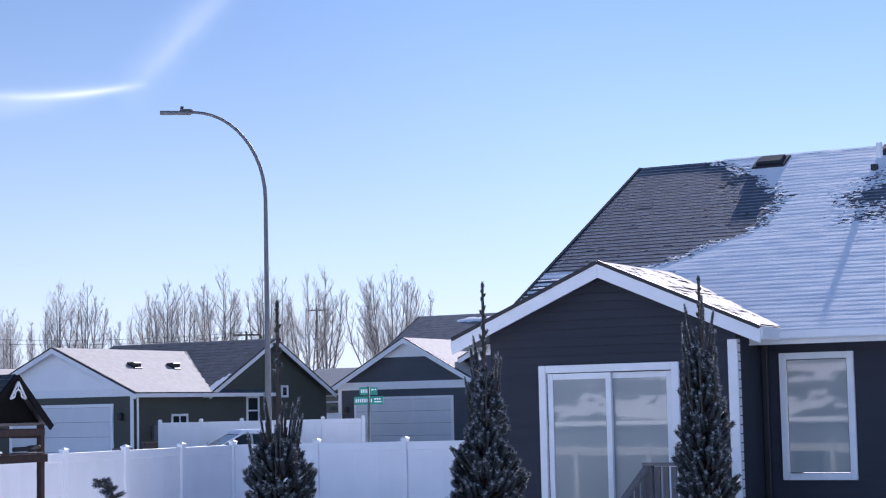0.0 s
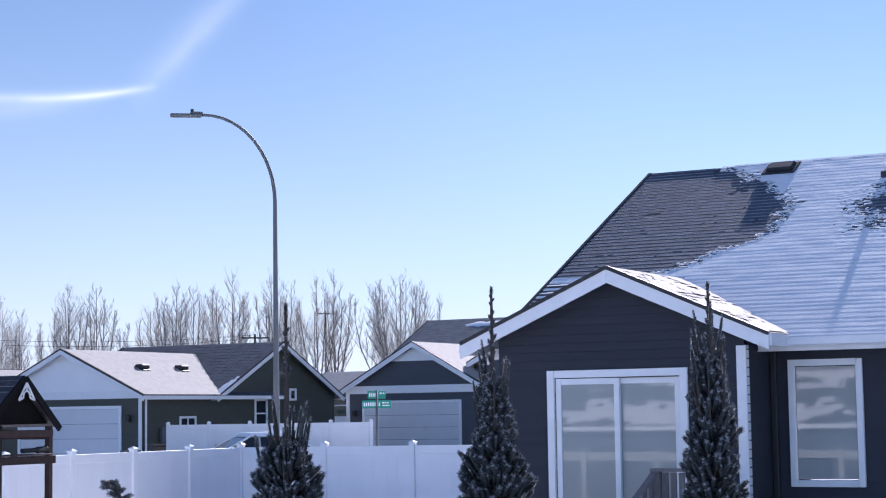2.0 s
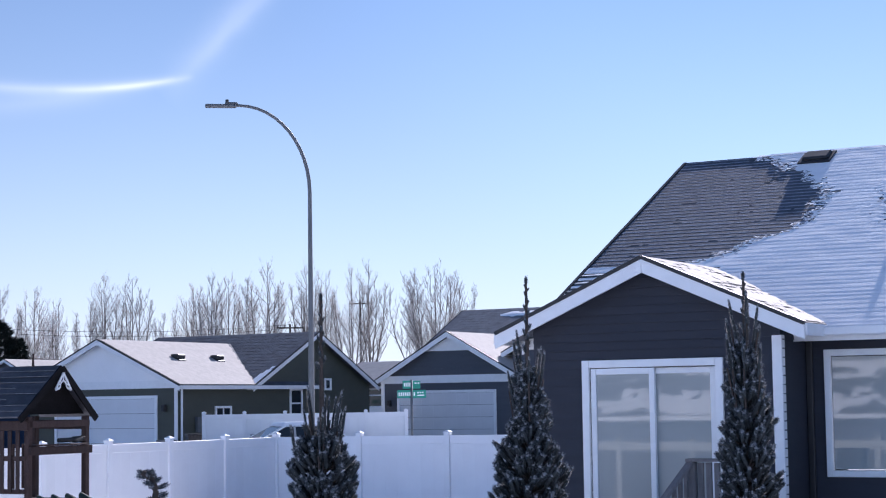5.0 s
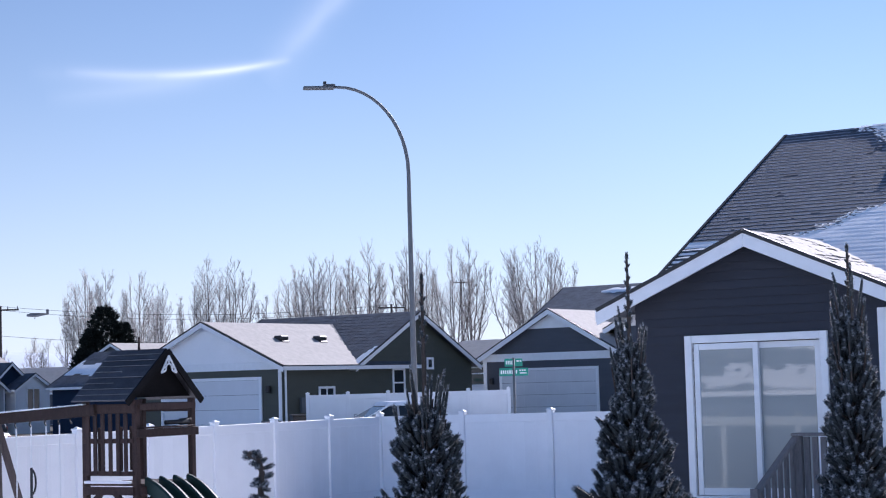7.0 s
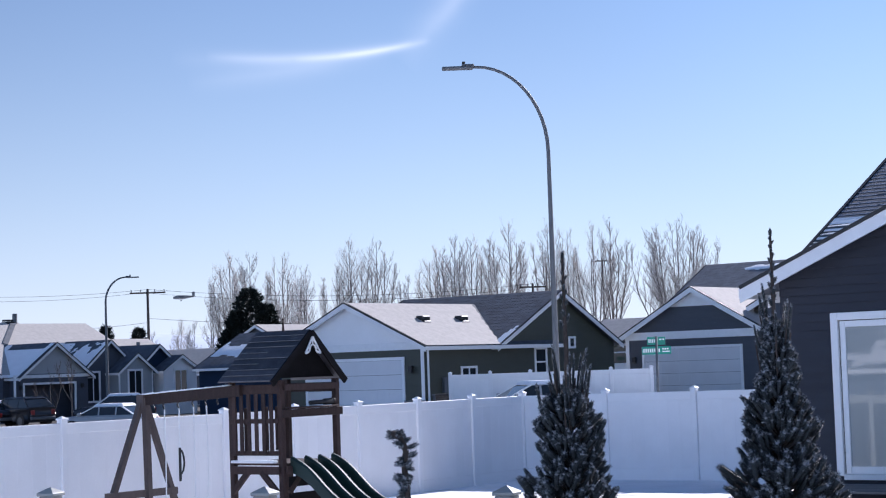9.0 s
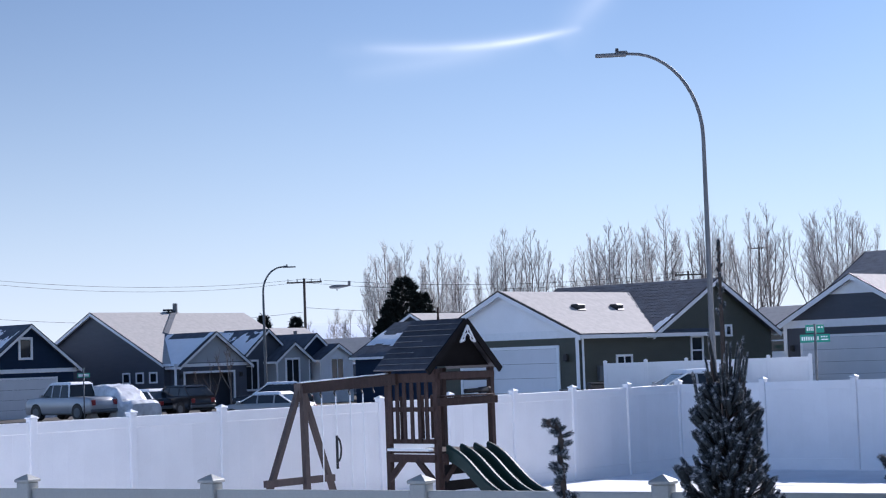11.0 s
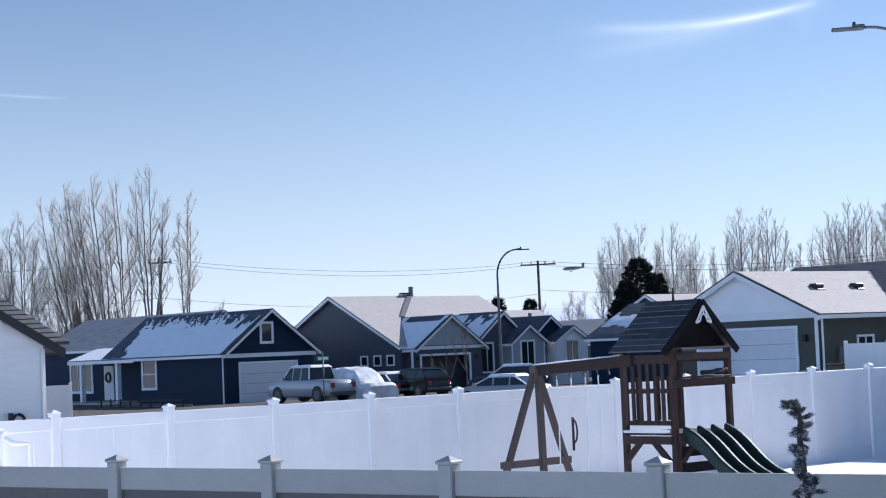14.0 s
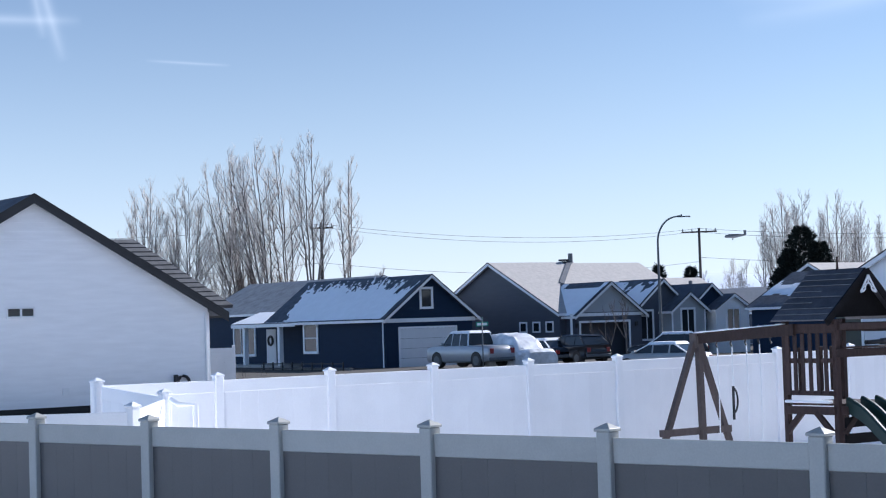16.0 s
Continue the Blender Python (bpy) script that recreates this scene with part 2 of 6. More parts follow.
def gz(x, y):
    s = w = 0.0
    for ax, ay, az in ANCHORS:
        k = 1 / ((x - ax) ** 2 + (y - ay) ** 2 + 4) ** 1.5
        s, w = s + k * az, w + k
    return s / w


def ground():
    bm = B()
    ticks = [-3000, -1200, -500, -250, -160] + [-120 + 3 * i for i in range(71)] + [110, 140, 200, 350, 700, 1500, 3000]
    ys = [-3000, -1000, -400, -150, -80] + [-50 + 3 * i for i in range(67)] + [170, 210, 300, 500, 900, 1800, 3500]
    grid = [[bm.verts.new((x, y, gz(x, y) + 0.03 * noise.noise((x / 3, y / 3, 0)))) for x in ticks] for y in ys]
    for a, b in zip(grid, grid[1:]):
        for i in range(len(ticks) - 1):
            bm.faces.new((a[i], a[i + 1], b[i + 1], b[i]))
    m = mat("snowy_ground", (0.87, 0.88, 0.90), 0.8, 0.06, 1.5, 0.6, 12, spec=0.3)
    n, l = m.node_tree.nodes, m.node_tree.links
    g, t, c, mx = n.new("ShaderNodeNewGeometry"), n.new("ShaderNodeTexNoise"), n.new("ShaderNodeValToRGB"), n.new("ShaderNodeMix")
    mx.data_type = "RGBA"
    t.inputs["Scale"].default_value, t.inputs["Detail"].default_value = 0.35, 9
    c.color_ramp.elements[0].position, c.color_ramp.elements[1].position = 0.30, 0.37
    b = n["Principled BSDF"]
    old = b.inputs["Base Color"].links[0].from_socket
    l.new(g.outputs["Position"], t.inputs["Vector"])
    l.new(t.outputs[0], c.inputs[0])
    l.new(c.outputs[0], mx.inputs["Factor"])
    mx.inputs["A"].default_value = (0.13, 0.105, 0.07, 1)
    l.new(old, mx.inputs["B"])
    l.new(mx.outputs["Result"], b.inputs["Base Color"])
    ob = part("ground", bm, m, None, smooth=True)
    tagged(ob, "snow-covered lawn with patches of dry winter grass", "ground", kind="structure")


ground()

GRID = -28.0                      # the street grid's turn
UX, UY = Vector((math.cos(radians(28)), -math.sin(radians(28)), 0)), Vector((math.sin(radians(28)), math.cos(radians(28)), 0))


def road():
    bm = B()
    # runs behind the yard fence along the grid
    n = 40
    rows = []
    for i in range(n + 1):
        c = Vector((-26, 22, 0)) + UY * (4.0 * i) - UX * 3.0
        rows.append([bm.verts.new((*(c + UX * s).xy, gz(*(c + UX * s).xy) + 0.05)) for s in (-6, -3, 0, 3, 6)])
    for a, b in zip(rows, rows[1:]):
        for i in range(4):
            bm.faces.new((a[i], a[i + 1], b[i + 1], b[i]))
    tagged(part("road", bm, "asphalt"), "dark asphalt residential street behind the fence", "road", kind="structure")


road()


def front_lawn():
    bm = B()
    rows = []
    for j in range(30):
        row = []
        for i in range(22):
            p = Vector((-36, 33, 0)) + UY * (j * 3.2) - UX * (i * 3.2)
            row.append(bm.verts.new((p.x, p.y, gz(p.x, p.y) + 0.06)))
        rows.append(row)
    for a, b in zip(rows, rows[1:]):
        for i in range(21):
            bm.faces.new((a[i], a[i + 1], b[i + 1], b[i]))
    # dry brown lawn, darkened in colour to stand for shadow and gravel
    M["lawn"] = mat("shade_darkened_dry_lawn", (0.045, 0.039, 0.033), 0.95, 0.4, 0.6, 0.6, 25)
    tagged(part("front_lawn", bm, "lawn"), "bare brown winter lawn before the houses", "lawn", kind="structure")


front_lawn()


# ---- houses ----
def lap_rows(bm, origin, along, up, out, z0, z1, step, depth, span):
    """Lapped courses on a plane; span(z) lists the stretches at that height."""
    o, a, u, n = Vector(origin), Vector(along), Vector(up), Vector(out)
    k = max(1, round((z1 - z0) / step))
    st = (z1 - z0) / k
    for i in range(k):
        za, zb = z0 + i * st, z0 + (i + 1) * st
        sa, sb = span(za + 1e-4), span(zb - 1e-4)
        if len(sa) != len(sb):
            sa = sb = span((za + zb) / 2)
        for (a0, a1), (b0, b1) in zip(sa, sb):
            if a1 - a0 < 0.01:
                continue
            p0, p1 = o + a * a0 + u * za + n * depth, o + a * a1 + u * za + n * depth
            q0, q1 = o + a * b0 + u * zb + n * depth * 0.25, o + a * b1 + u * zb + n * depth * 0.25
            r0, r1 = o + a * a0 + u * za, o + a * a1 + u * za
            quads(bm, (p0, p1, q1, q0), (r0, r1, p1, p0))


def cut(spans, holes, z):
    out = []
    for a, b in spans:
        cur = a
        for h0, h1, z0, z1 in sorted(holes):
            if z0 < z < z1 and h1 > cur and h0 < b:
                if h0 > cur:
                    out.append((cur, h0))
                cur = max(cur, h1)
        if cur < b:
            out.append((cur, b))
    return out


def window(house, frame_at, w, h, name="window", panes=1, split="v", trim="trim", depth=0.05, tw=0.09, pane_mat="glass"):
    """A trimmed window on a wall: frame_at is the wall's pose at the window's lower left corner, x along, y out of the wall, z up."""
    bm = B()
    box(bm, -tw, 0, -0.02, depth, -tw, h + tw, 0.006)
    box(bm, w, w + tw, -0.02, depth, -tw, h + tw, 0.006)
    box(bm, 0.001, w - 0.001, -0.02, depth - 0.003, h, h + tw, 0.006)
    box(bm, 0.001, w - 0.001, -0.02, depth + 0.01, -tw, 0, 0.006)
    wd = part(name, bm, trim, house)
    wd.matrix_basis = frame_at
    for i in range(panes):
        bm = B()
        if split == "v":
            box(bm, w * i / panes + 0.012, w * (i + 1) / panes - 0.012, 0.0, 0.012, 0.012, h - 0.012)
        else:
            box(bm, 0.012, w - 0.012, 0.0, 0.012, h * i / panes + 0.012, h * (i + 1) / panes - 0.012)
        part("pane", bm, pane_mat, wd)
        if i:
            bm = B()
            if split == "v":
                box(bm, w * i / panes - 0.03, w * i / panes + 0.03, 0, depth * 0.8, 0, h)
            else:
                box(bm, 0, w, 0, depth * 0.8, h * i / panes - 0.03, h * i / panes + 0.03)
            part("mullion", bm, trim, wd)
    return wd


def face_pose(face, x, z, off=0.0):
    """Local pose on a house wall. face: ('front', y) looks to -y, ('right', x) looks to +x; x runs left to right as seen from outside."""
    kind, c = face
    if kind == "front":
        return Matrix.Translation((x, c - off, z)) @ Matrix(((1, 0, 0, 0), (0, -1, 0, 0), (0, 0, 1, 0), (0, 0, 0, 1)))
    return Matrix.Translation((c + off, x, z)) @ Matrix(((0, 1, 0, 0), (1, 0, 0, 0), (0, 0, 1, 0), (0, 0, 0, 1)))


def snow_sheet(parent, o, a, u, n, w, h, keep, cell=0.12, thick=0.03, step=0.0, material="snow", name="snow_cover", label="thin snow", bare=0.012):
    """A thin uneven layer of snow on a roof slope, left out where keep(s, t) is below 0."""
    o, a, u, n = Vector(o), Vector(a), Vector(u), Vector(n)
    cw, ch = cell if isinstance(cell, tuple) else (cell, cell)
    nx, ny = int(w / cw), round(h / ch)
    vs, fs, idx = [], [], {}

    def vert(i, j):
        if (i, j) not in idx:
            s, t = i * w / nx, j * h / ny
            k = keep(s, t)
            lift = bare + thick * min(1, max(0.0, k * 1.5)) * (0.8 + 0.35 * noise.noise((s * 3, t * 3, 5.1)))
            if step:
                lift += (0.012 if k < 0.12 else 0.0022) * (1 - (t / step) % 1)
            idx[i, j] = len(vs)
            vs.append(o + a * s + u * t + n * lift)
        return idx[i, j]

    for i in range(nx):
        for j in range(ny):
            if keep((i + 0.5) * w / nx, (j + 0.5) * h / ny) > 0:
                fs.append((vert(i, j), vert(i + 1, j), vert(i + 1, j + 1), vert(i, j + 1)))
    me = bpy.data.meshes.new(name)
    me.from_pydata(vs, [], fs)
    me.materials.append(M[material])
    me.shade_smooth()
    ob = new(name, me)
    ob.parent = parent
    ob["label"] = label
    return ob


def slope(parent, e0, e1, r0, r1, material="shingle", step=0.145, depth=0.006, thick=0.10, name="roof", trim="trim", courses=True, single=False):
    """One roof slope as a slab with lapped shingle courses: eave e0-e1, ridge r0-r1."""
    e0, e1, r0, r1 = map(Vector, (e0, e1, r0, r1))
    n = (e1 - e0).cross(r0 - e0).normalized()
    if n.z < 0:
        n = -n
    bm = B()
    dn = n * thick
    quads(bm, (e0, e1, r1, r0), (e0 - dn, r0 - dn, r1 - dn, e1 - dn), (e0, e0 - dn, e1 - dn, e1), (e0, r0, r0 - dn, e0 - dn), (e1, e1 - dn, r1 - dn, r1), (r0, r1, r1 - dn, r0 - dn))
    ob = part(name, bm, material, parent)
    if courses:
        if material == "frost":
            depth *= 0.4
        L = (r0 - e0).length
        k = max(2, int(L / step))
        bm = B()
        prev = None
        for i in range(k):
            t0, t1 = i / k, (i + 1) / k
            a0, a1, b0, b1 = e0.lerp(r0, t0), e1.lerp(r1, t0), e0.lerp(r0, t1), e1.lerp(r1, t1)
            ring = [bm.verts.new(q) for q in (a0 + n * depth, a1 + n * depth, b1 + n * 0.003, b0 + n * 0.003)]
            if single or prev is None:
                foot = [bm.verts.new(q) for q in (a0 + n * 0.001, a1 + n * 0.001)]
                bm.faces.new((foot[0], foot[1], ring[1], ring[0]))
            else:
                bm.faces.new((prev[3], prev[2], ring[1], ring[0]))
            bm.faces.new(ring)
            prev = ring
            if single:
                part("shingle_course", bm, material, ob)
                bm = B()
        if single:
            bm.free()
        else:
            part("shingles", bm, material, ob)
    return ob


def fascia(parent, p, q, w=0.03, h=0.2, name="fascia", material="trim"):
    bm = B()
    bar(bm, p, q, w, h)
    return part(name, bm, material, parent)


def rake_board(parent, p, q, out, h):
    """A board under the roof edge from p down to q with upright ends; out is its thickness vector."""
    p, q, o = Vector(p), Vector(q), Vector(out)
    d = Vector((0, 0, -h))
    bm = B()
    a = [bm.verts.new(v) for v in (p, q, q + d, p + d)]
    c = [bm.verts.new(v + o) for v in (p, q, q + d, p + d)]
    bm.faces.new(a), bm.faces.new(c[::-1])
    for i in range(4):
        bm.faces.new((a[i], a[(i + 1) % 4], c[(i + 1) % 4], c[i]))
    part("rake_board", bm, "trim", parent)
    bm = B()
    bar(bm, p + o * 0.6 + Vector((0, 0, 0.016)), q + o * 0.6 + Vector((0, 0, 0.016)), o.length * 1.6, 0.05)
    part("drip_edge", bm, "black", parent)


def gable_house(parent, x0, x1, y0, y1, zb, ze, pitch, axis, siding, roof="shingle", over=0.35, rake=0.3, lap=0.115, lapdepth=0.014, holes_front=(), holes_right=(), gable_mat=None, courses=True, cornice=0.2, step=0.145, board_parts=False, single=False, skip=()):
    """A wing of a house: walls with lapped siding, and a gable roof whose ridge runs along axis ('x' or 'y')."""
    T = 0.16
    # wall core
    for side in ("front", "right", "back", "left"):
        if side in skip:
            continue
        bm = B()
        holes = holes_front if side == "front" else holes_right if side == "right" else ()
        a0, a1 = (x0, x1) if side in ("front", "back") else (y0, y1)
        rim = sorted({a0, a1, *[min(max(h, a0), a1) for q in holes for h in q[:2]]})
        for p, q in zip(rim, rim[1:]):
            zs = [(zb, ze)]
            for h0, h1, z0, z1 in holes:
                if h0 < (p + q) / 2 < h1:
                    zs = [s for s in ((zb, z0), (z1, ze)) if s[1] - s[0] > 0.01]
            for za, zc in zs:
                if side == "front":
                    box(bm, p, q, y0, y0 + T, za, zc)
                elif side == "back":
                    box(bm, p, q, y1 - T, y1, za, zc)
                elif side == "right":
                    box(bm, x1 - T, x1, max(p, y0 + T), min(q, y1 - T), za, zc)
                else:
                    box(bm, x0, x0 + T, max(p, y0 + T), min(q, y1 - T), za, zc)
        gable = (axis == "y" and side in ("front", "back")) or (axis == "x" and side in ("left", "right"))
        mid, half = (a0 + a1) / 2, (a1 - a0) / 2
        if gable:
            c = {"front": y0, "back": y1 - T, "left": x0, "right": x1 - T}[side]
            zt = ze + half * pitch
            tri = [(a0, ze), (a1, ze), (mid, zt)]
            pts = [[(a, c + d, z) if side in ("front", "back") else (c + d, a, z) for a, z in tri] for d in (0, T)]
            v = [[bm.verts.new(p) for p in ring] for ring in pts]
            bm.faces.new(v[0])
            bm.faces.new(v[1][::-1])
            for i in range(3):
                bm.faces.new((v[0][i], v[0][(i + 1) % 3], v[1][(i + 1) % 3], v[1][i]))
        w = part("wall", bm, siding, parent)
        if side in ("front", "right") and lap:
            def span(z):
                s = [(a0, a1)] if z <= ze else [(a0 + (z - ze) / pitch, a1 - (z - ze) / pitch)]
                return cut(s, holes, z)
            top = ze + half * pitch if gable else ze
            o, a, out = ((0, y0, 0), (1, 0, 0), (0, -1, 0)) if side == "front" else ((x1, 0, 0), (0, 1, 0), (1, 0, 0))
            if board_parts and side == "front":
                k = round((top - zb) / lap)
                st = (top - zb) / k
                for i in range(k):
                    za, zc = zb + i * st, zb + (i + 1) * st
                    s_a, s_b = span(za + 0.001), span(zc - 0.001)
                    if len(s_a) != len(s_b):
                        s_a = s_b
                    for (p0, p1), (q0, q1) in zip(s_a, s_b):
                        if p1 - p0 < 0.02:
                            continue
                        bm = B()
                        d = lapdepth
                        quads(bm, ((p0, y0 - d, za), (p1, y0 - d, za), (q1, y0 - 0.003, zc), (q0, y0 - 0.003, zc)), ((p0, y0, za), (p1, y0, za), (p1, y0 - d, za), (p0, y0 - d, za)),
                              ((p0, y0, za), (p0, y0 - d, za), (q0, y0 - 0.003, zc)), ((p1, y0, za), (q1, y0 - 0.003, zc), (p1, y0 - d, za)))
                        part("siding_board", bm, siding, w)
            else:
                bm = B()
                lap_rows(bm, o, a, (0, 0, 1), out, zb, ze, lap, lapdepth, span)
                part("siding", bm, siding, w)
                if gable:
                    bm = B()
                    lap_rows(bm, o, a, (0, 0, 1), out, ze, top, lap, lapdepth, span)
                    part("siding", bm, gable_mat or siding, w)
    # roof
    d = 0.03
    if axis == "y":
        mid = (x0 + x1) / 2
        zr = ze + (x1 - x0) / 2 * pitch + d
        zl = ze - over * pitch + d
        f, k = y0 - rake, y1 + rake
        A = slope(parent, (x1 + over, f, zl), (x1 + over, k, zl), (mid, f, zr), (mid, k, zr), roof, step, courses=courses, single=board_parts or single)
        Bk = slope(parent, (x0 - over, k, zl), (x0 - over, f, zl), (mid, k, zr), (mid, f, zr), roof, step, courses=courses, single=board_parts or single)
        for s, xe in ((1, x1 + over), (-1, x0 - over)):
            rake_board(parent, (mid + s * 0.0015, f, zr - 0.02), (xe, f, zl - 0.02), (0, -0.03, 0), cornice)
            fascia(parent, (xe + s * 0.016, f, zl - 0.08), (xe + s * 0.016, k, zl - 0.08), 0.03, 0.15)
        bm = B()
        for s, xe in ((1, x1 + over), (-1, x0 - over)):
            # soffit under the overhang
            quads(bm, ((mid, f, zr - 0.13), (xe, f, zl - 0.13), (xe, y0 - 0.02, zl - 0.13), (mid, y0 - 0.02, zr - 0.13)))
        part("soffit", bm, "trim", parent)
    else:
        mid = (y0 + y1) / 2
        zr = ze + (y1 - y0) / 2 * pitch + d
        zl = ze - over * pitch + d
        f, k = x0 - rake, x1 + rake
        A = slope(parent, (f, y0 - over, zl), (k, y0 - over, zl), (f, mid, zr), (k, mid, zr), roof, step, courses=courses, single=board_parts or single)
        Bk = slope(parent, (k, y1 + over, zl), (f, y1 + over, zl), (k, mid, zr), (f, mid, zr), roof, step, courses=courses, single=board_parts or single)
        for s, ye in ((-1, y0 - over), (1, y1 + over)):
            rake_board(parent, (k, mid + s * 0.0015, zr - 0.02), (k, ye, zl - 0.02), (0.03, 0, 0), cornice)
            rake_board(parent, (f, mid + s * 0.0015, zr - 0.02), (f, ye, zl - 0.02), (-0.03, 0, 0), cornice)
            fascia(parent, (f, ye + s * 0.016, zl - 0.08), (k, ye + s * 0.016, zl - 0.08), 0.03, 0.15)
    return zr, zl


def slab(parent, name, x0, x1, y0, y1, z0, z1, material, bevel=0.005, label=""):
    bm = B()
    box(bm, x0, x1, y0, y1, z0, z1, bevel)
    return part(name, bm, material, parent, label)


def garage_door(parent, face, x, z, w, h, rows=4, material="door", tw=0.12):
    P = face_pose(face, x, z, 0.016)
    bm = B()
    box(bm, -tw, 0, -0.02, 0.05, 0, h + tw, 0.005)
    box(bm, w, w + tw, -0.02, 0.05, 0, h + tw, 0.005)
    box(bm, 0.001, w - 0.001, -0.02, 0.047, h, h + tw, 0.005)
    d = part("garage_door", bm, "trim", parent, "white sectional garage door")
    d.matrix_basis = P
    for i in range(rows):
        bm = B()
        z0, z1 = h * i / rows + 0.006, h * (i + 1) / rows - 0.006
        box(bm, 0.005, w - 0.005, -0.01, 0.012, z0, z1, 0.004)
        k = 8 if w > 3.2 else 4
        for j in range(k):
            box(bm, w * j / k + 0.06, w * (j + 1) / k - 0.06, 0.01, 0.018, z0 + 0.08, z1 - 0.08, 0.005)
        part("door_panel", bm, material, d)
    return d


def downspout(parent, x, y, z0, z1, material="trim"):
    bm = B()
    box(bm, x - 0.04, x + 0.04, y - 0.03, y + 0.03, z0, z1, 0.01)
    return part("downspout", bm, material, parent)


def wall_lamp(parent, face, x, z):
    P = face_pose(face, x, z, 0.02)
    bm = B()
    box(bm, -0.06, 0.06, 0, 0.03, -0.15, 0.15, 0.01)
    box(bm, -0.09, 0.09, 0.03, 0.2, -0.12, 0.14, 0.03)
    o = part("wall_lamp", bm, "black", parent, "black wall lantern")
    o.matrix_basis = P
    return o


def nz(s, t, k=1.0, seed=0.0):
    return noise.fractal((s * k, t * k, seed), 0.9, 2.1, 5)


# -- the near house with the charcoal siding --
def near_house():
    h = thing("charcoal_house", pose(3.65, 22.71, 0, 0, 0, GRID), "charcoal lap-sided house with white trim and snowy roof", "house")
    # bump-out with the sliding door
    sl = (-2.62, -0.86, 1.06, 3.06)
    gable_house(h, -3.44, 0, 0, 2.6, 0.3, 3.70, 0.43, "y", "char", over=0.42, rake=0.3, holes_front=(sl,), cornice=0.185, lapdepth=0.022, board_parts=True, skip=("back",), step=0.14)
    # main body
    wn_ = (0.33, 1.13, 1.70, 3.16)
    gable_house(h, -3.60, 10.0, 1.0, 12.4, 0.3, 3.72, 0.5, "x", "char", over=0.5, rake=0.25, holes_front=(wn_, (-3.4, 0, 0.3, 3.6)), cornice=0.2, lapdepth=0.022, skip=("back",), step=0.14, single=True)
    # corner boards, gutter and pipe
    slab(h, "corner_board", -0.11, 0.018, -0.022, 0.0, 0.3, 3.42, "trim")
    slab(h, "corner_board", 0.001, 0.02, -0.018, 0.10, 0.3, 3.42, "trim")
    slab(h, "gutter", 0.36, 10.3, 0.33, 0.47, 3.40, 3.53, "trim", 0.02, "white eave gutter")
    slab(h, "eave_soffit", 0.02, 10.3, 0.48, 1.0, 3.36, 3.39, "trim")
    downspout(h, 0.06, 0.93, 0.3, 3.4, "black")
    # sliding door
    P = face_pose(("front", 0.0), sl[0], sl[2], 0.014)
    w, hh = sl[1] - sl[0], sl[3] - sl[2]
    bm = B()
    for a in ((-0.1, 0, 0, hh + 0.1), (w, w + 0.1, 0, hh + 0.1)):
        box(bm, a[0], a[1], -0.1, 0.045, a[2], a[3], 0.006)
    box(bm, 0.001, w - 0.001, -0.1, 0.04, hh, hh + 0.1, 0.006)
    box(bm, 0.001, w - 0.001, -0.1, 0.06, -0.05, 0.02, 0.006)
    d = part("sliding_door", bm, "trim", h, "white-framed sliding glass door")
    d.matrix_basis = P
    for a, b, y in ((0.02, w / 2 + 0.04, 0.0), (w / 2 - 0.04, w - 0.02, -0.05)):
        bm = B()
        f = 0.075
        for q in ((a, a + f, 0.025, hh - 0.01), (b - f, b, 0.025, hh - 0.01)):
            box(bm, q[0], q[1], y - 0.02, y + 0.022, q[2], q[3], 0.005)
        box(bm, a + f, b - f, y - 0.02, y + 0.019, hh - 0.09, hh - 0.01, 0.005)
        box(bm, a + f, b - f, y - 0.02, y + 0.019, 0.025, 0.12, 0.005)
        part("door_sash", bm, "trim", d)
        bm = B()
        box(bm, a + f, b - f, y - 0.004, y + 0.004, 0.12, hh - 0.09)
        part("pane", bm, "lit_glass", d)
    for x, t in ((-1.48, 6.62), (0.55, 6.75)):
        bm = B()
        box(bm, -0.22, 0.22, -0.16, 0.16, 0.0, 0.075, 0.03)
        box(bm, -0.27, 0.27, -0.26, 0.22, 0.0, 0.03, 0.01)
        v = part("roof_vent", bm, "black", h)
        v.matrix_basis = Matrix.Translation((x, 0.5 + t * 0.894, 3.52 + t * 0.447)) @ Matrix.Rotation(math.atan(0.5), 4, "X")
    bm = B()
    tube(bm, [(0.32, 6.25, 6.3), (0.32, 6.25, 6.62)], 0.05, 10)
    part("vent_pipe", bm, "trim", h, "white plastic vent pipe")
    bm = B()
    tube(bm, [(0.36, 5.75, 6.05), (0.36, 5.75, 6.22)], 0.06, 10)
    part("vent_pipe", bm, "black", h)
    slab(h, "ridge_cap", -3.84, 10.3, 6.66, 6.74, 6.58, 6.606, "shingle", 0.005)
    win = window(h, face_pose(("front", 1.0), wn_[0], wn_[2], 0.012), wn_[1] - wn_[0], wn_[3] - wn_[2], "window", 1, tw=0.085, pane_mat="lit_glass")
    return h


near = near_house()
main_n = Vector((0, -0.447, 0.894))


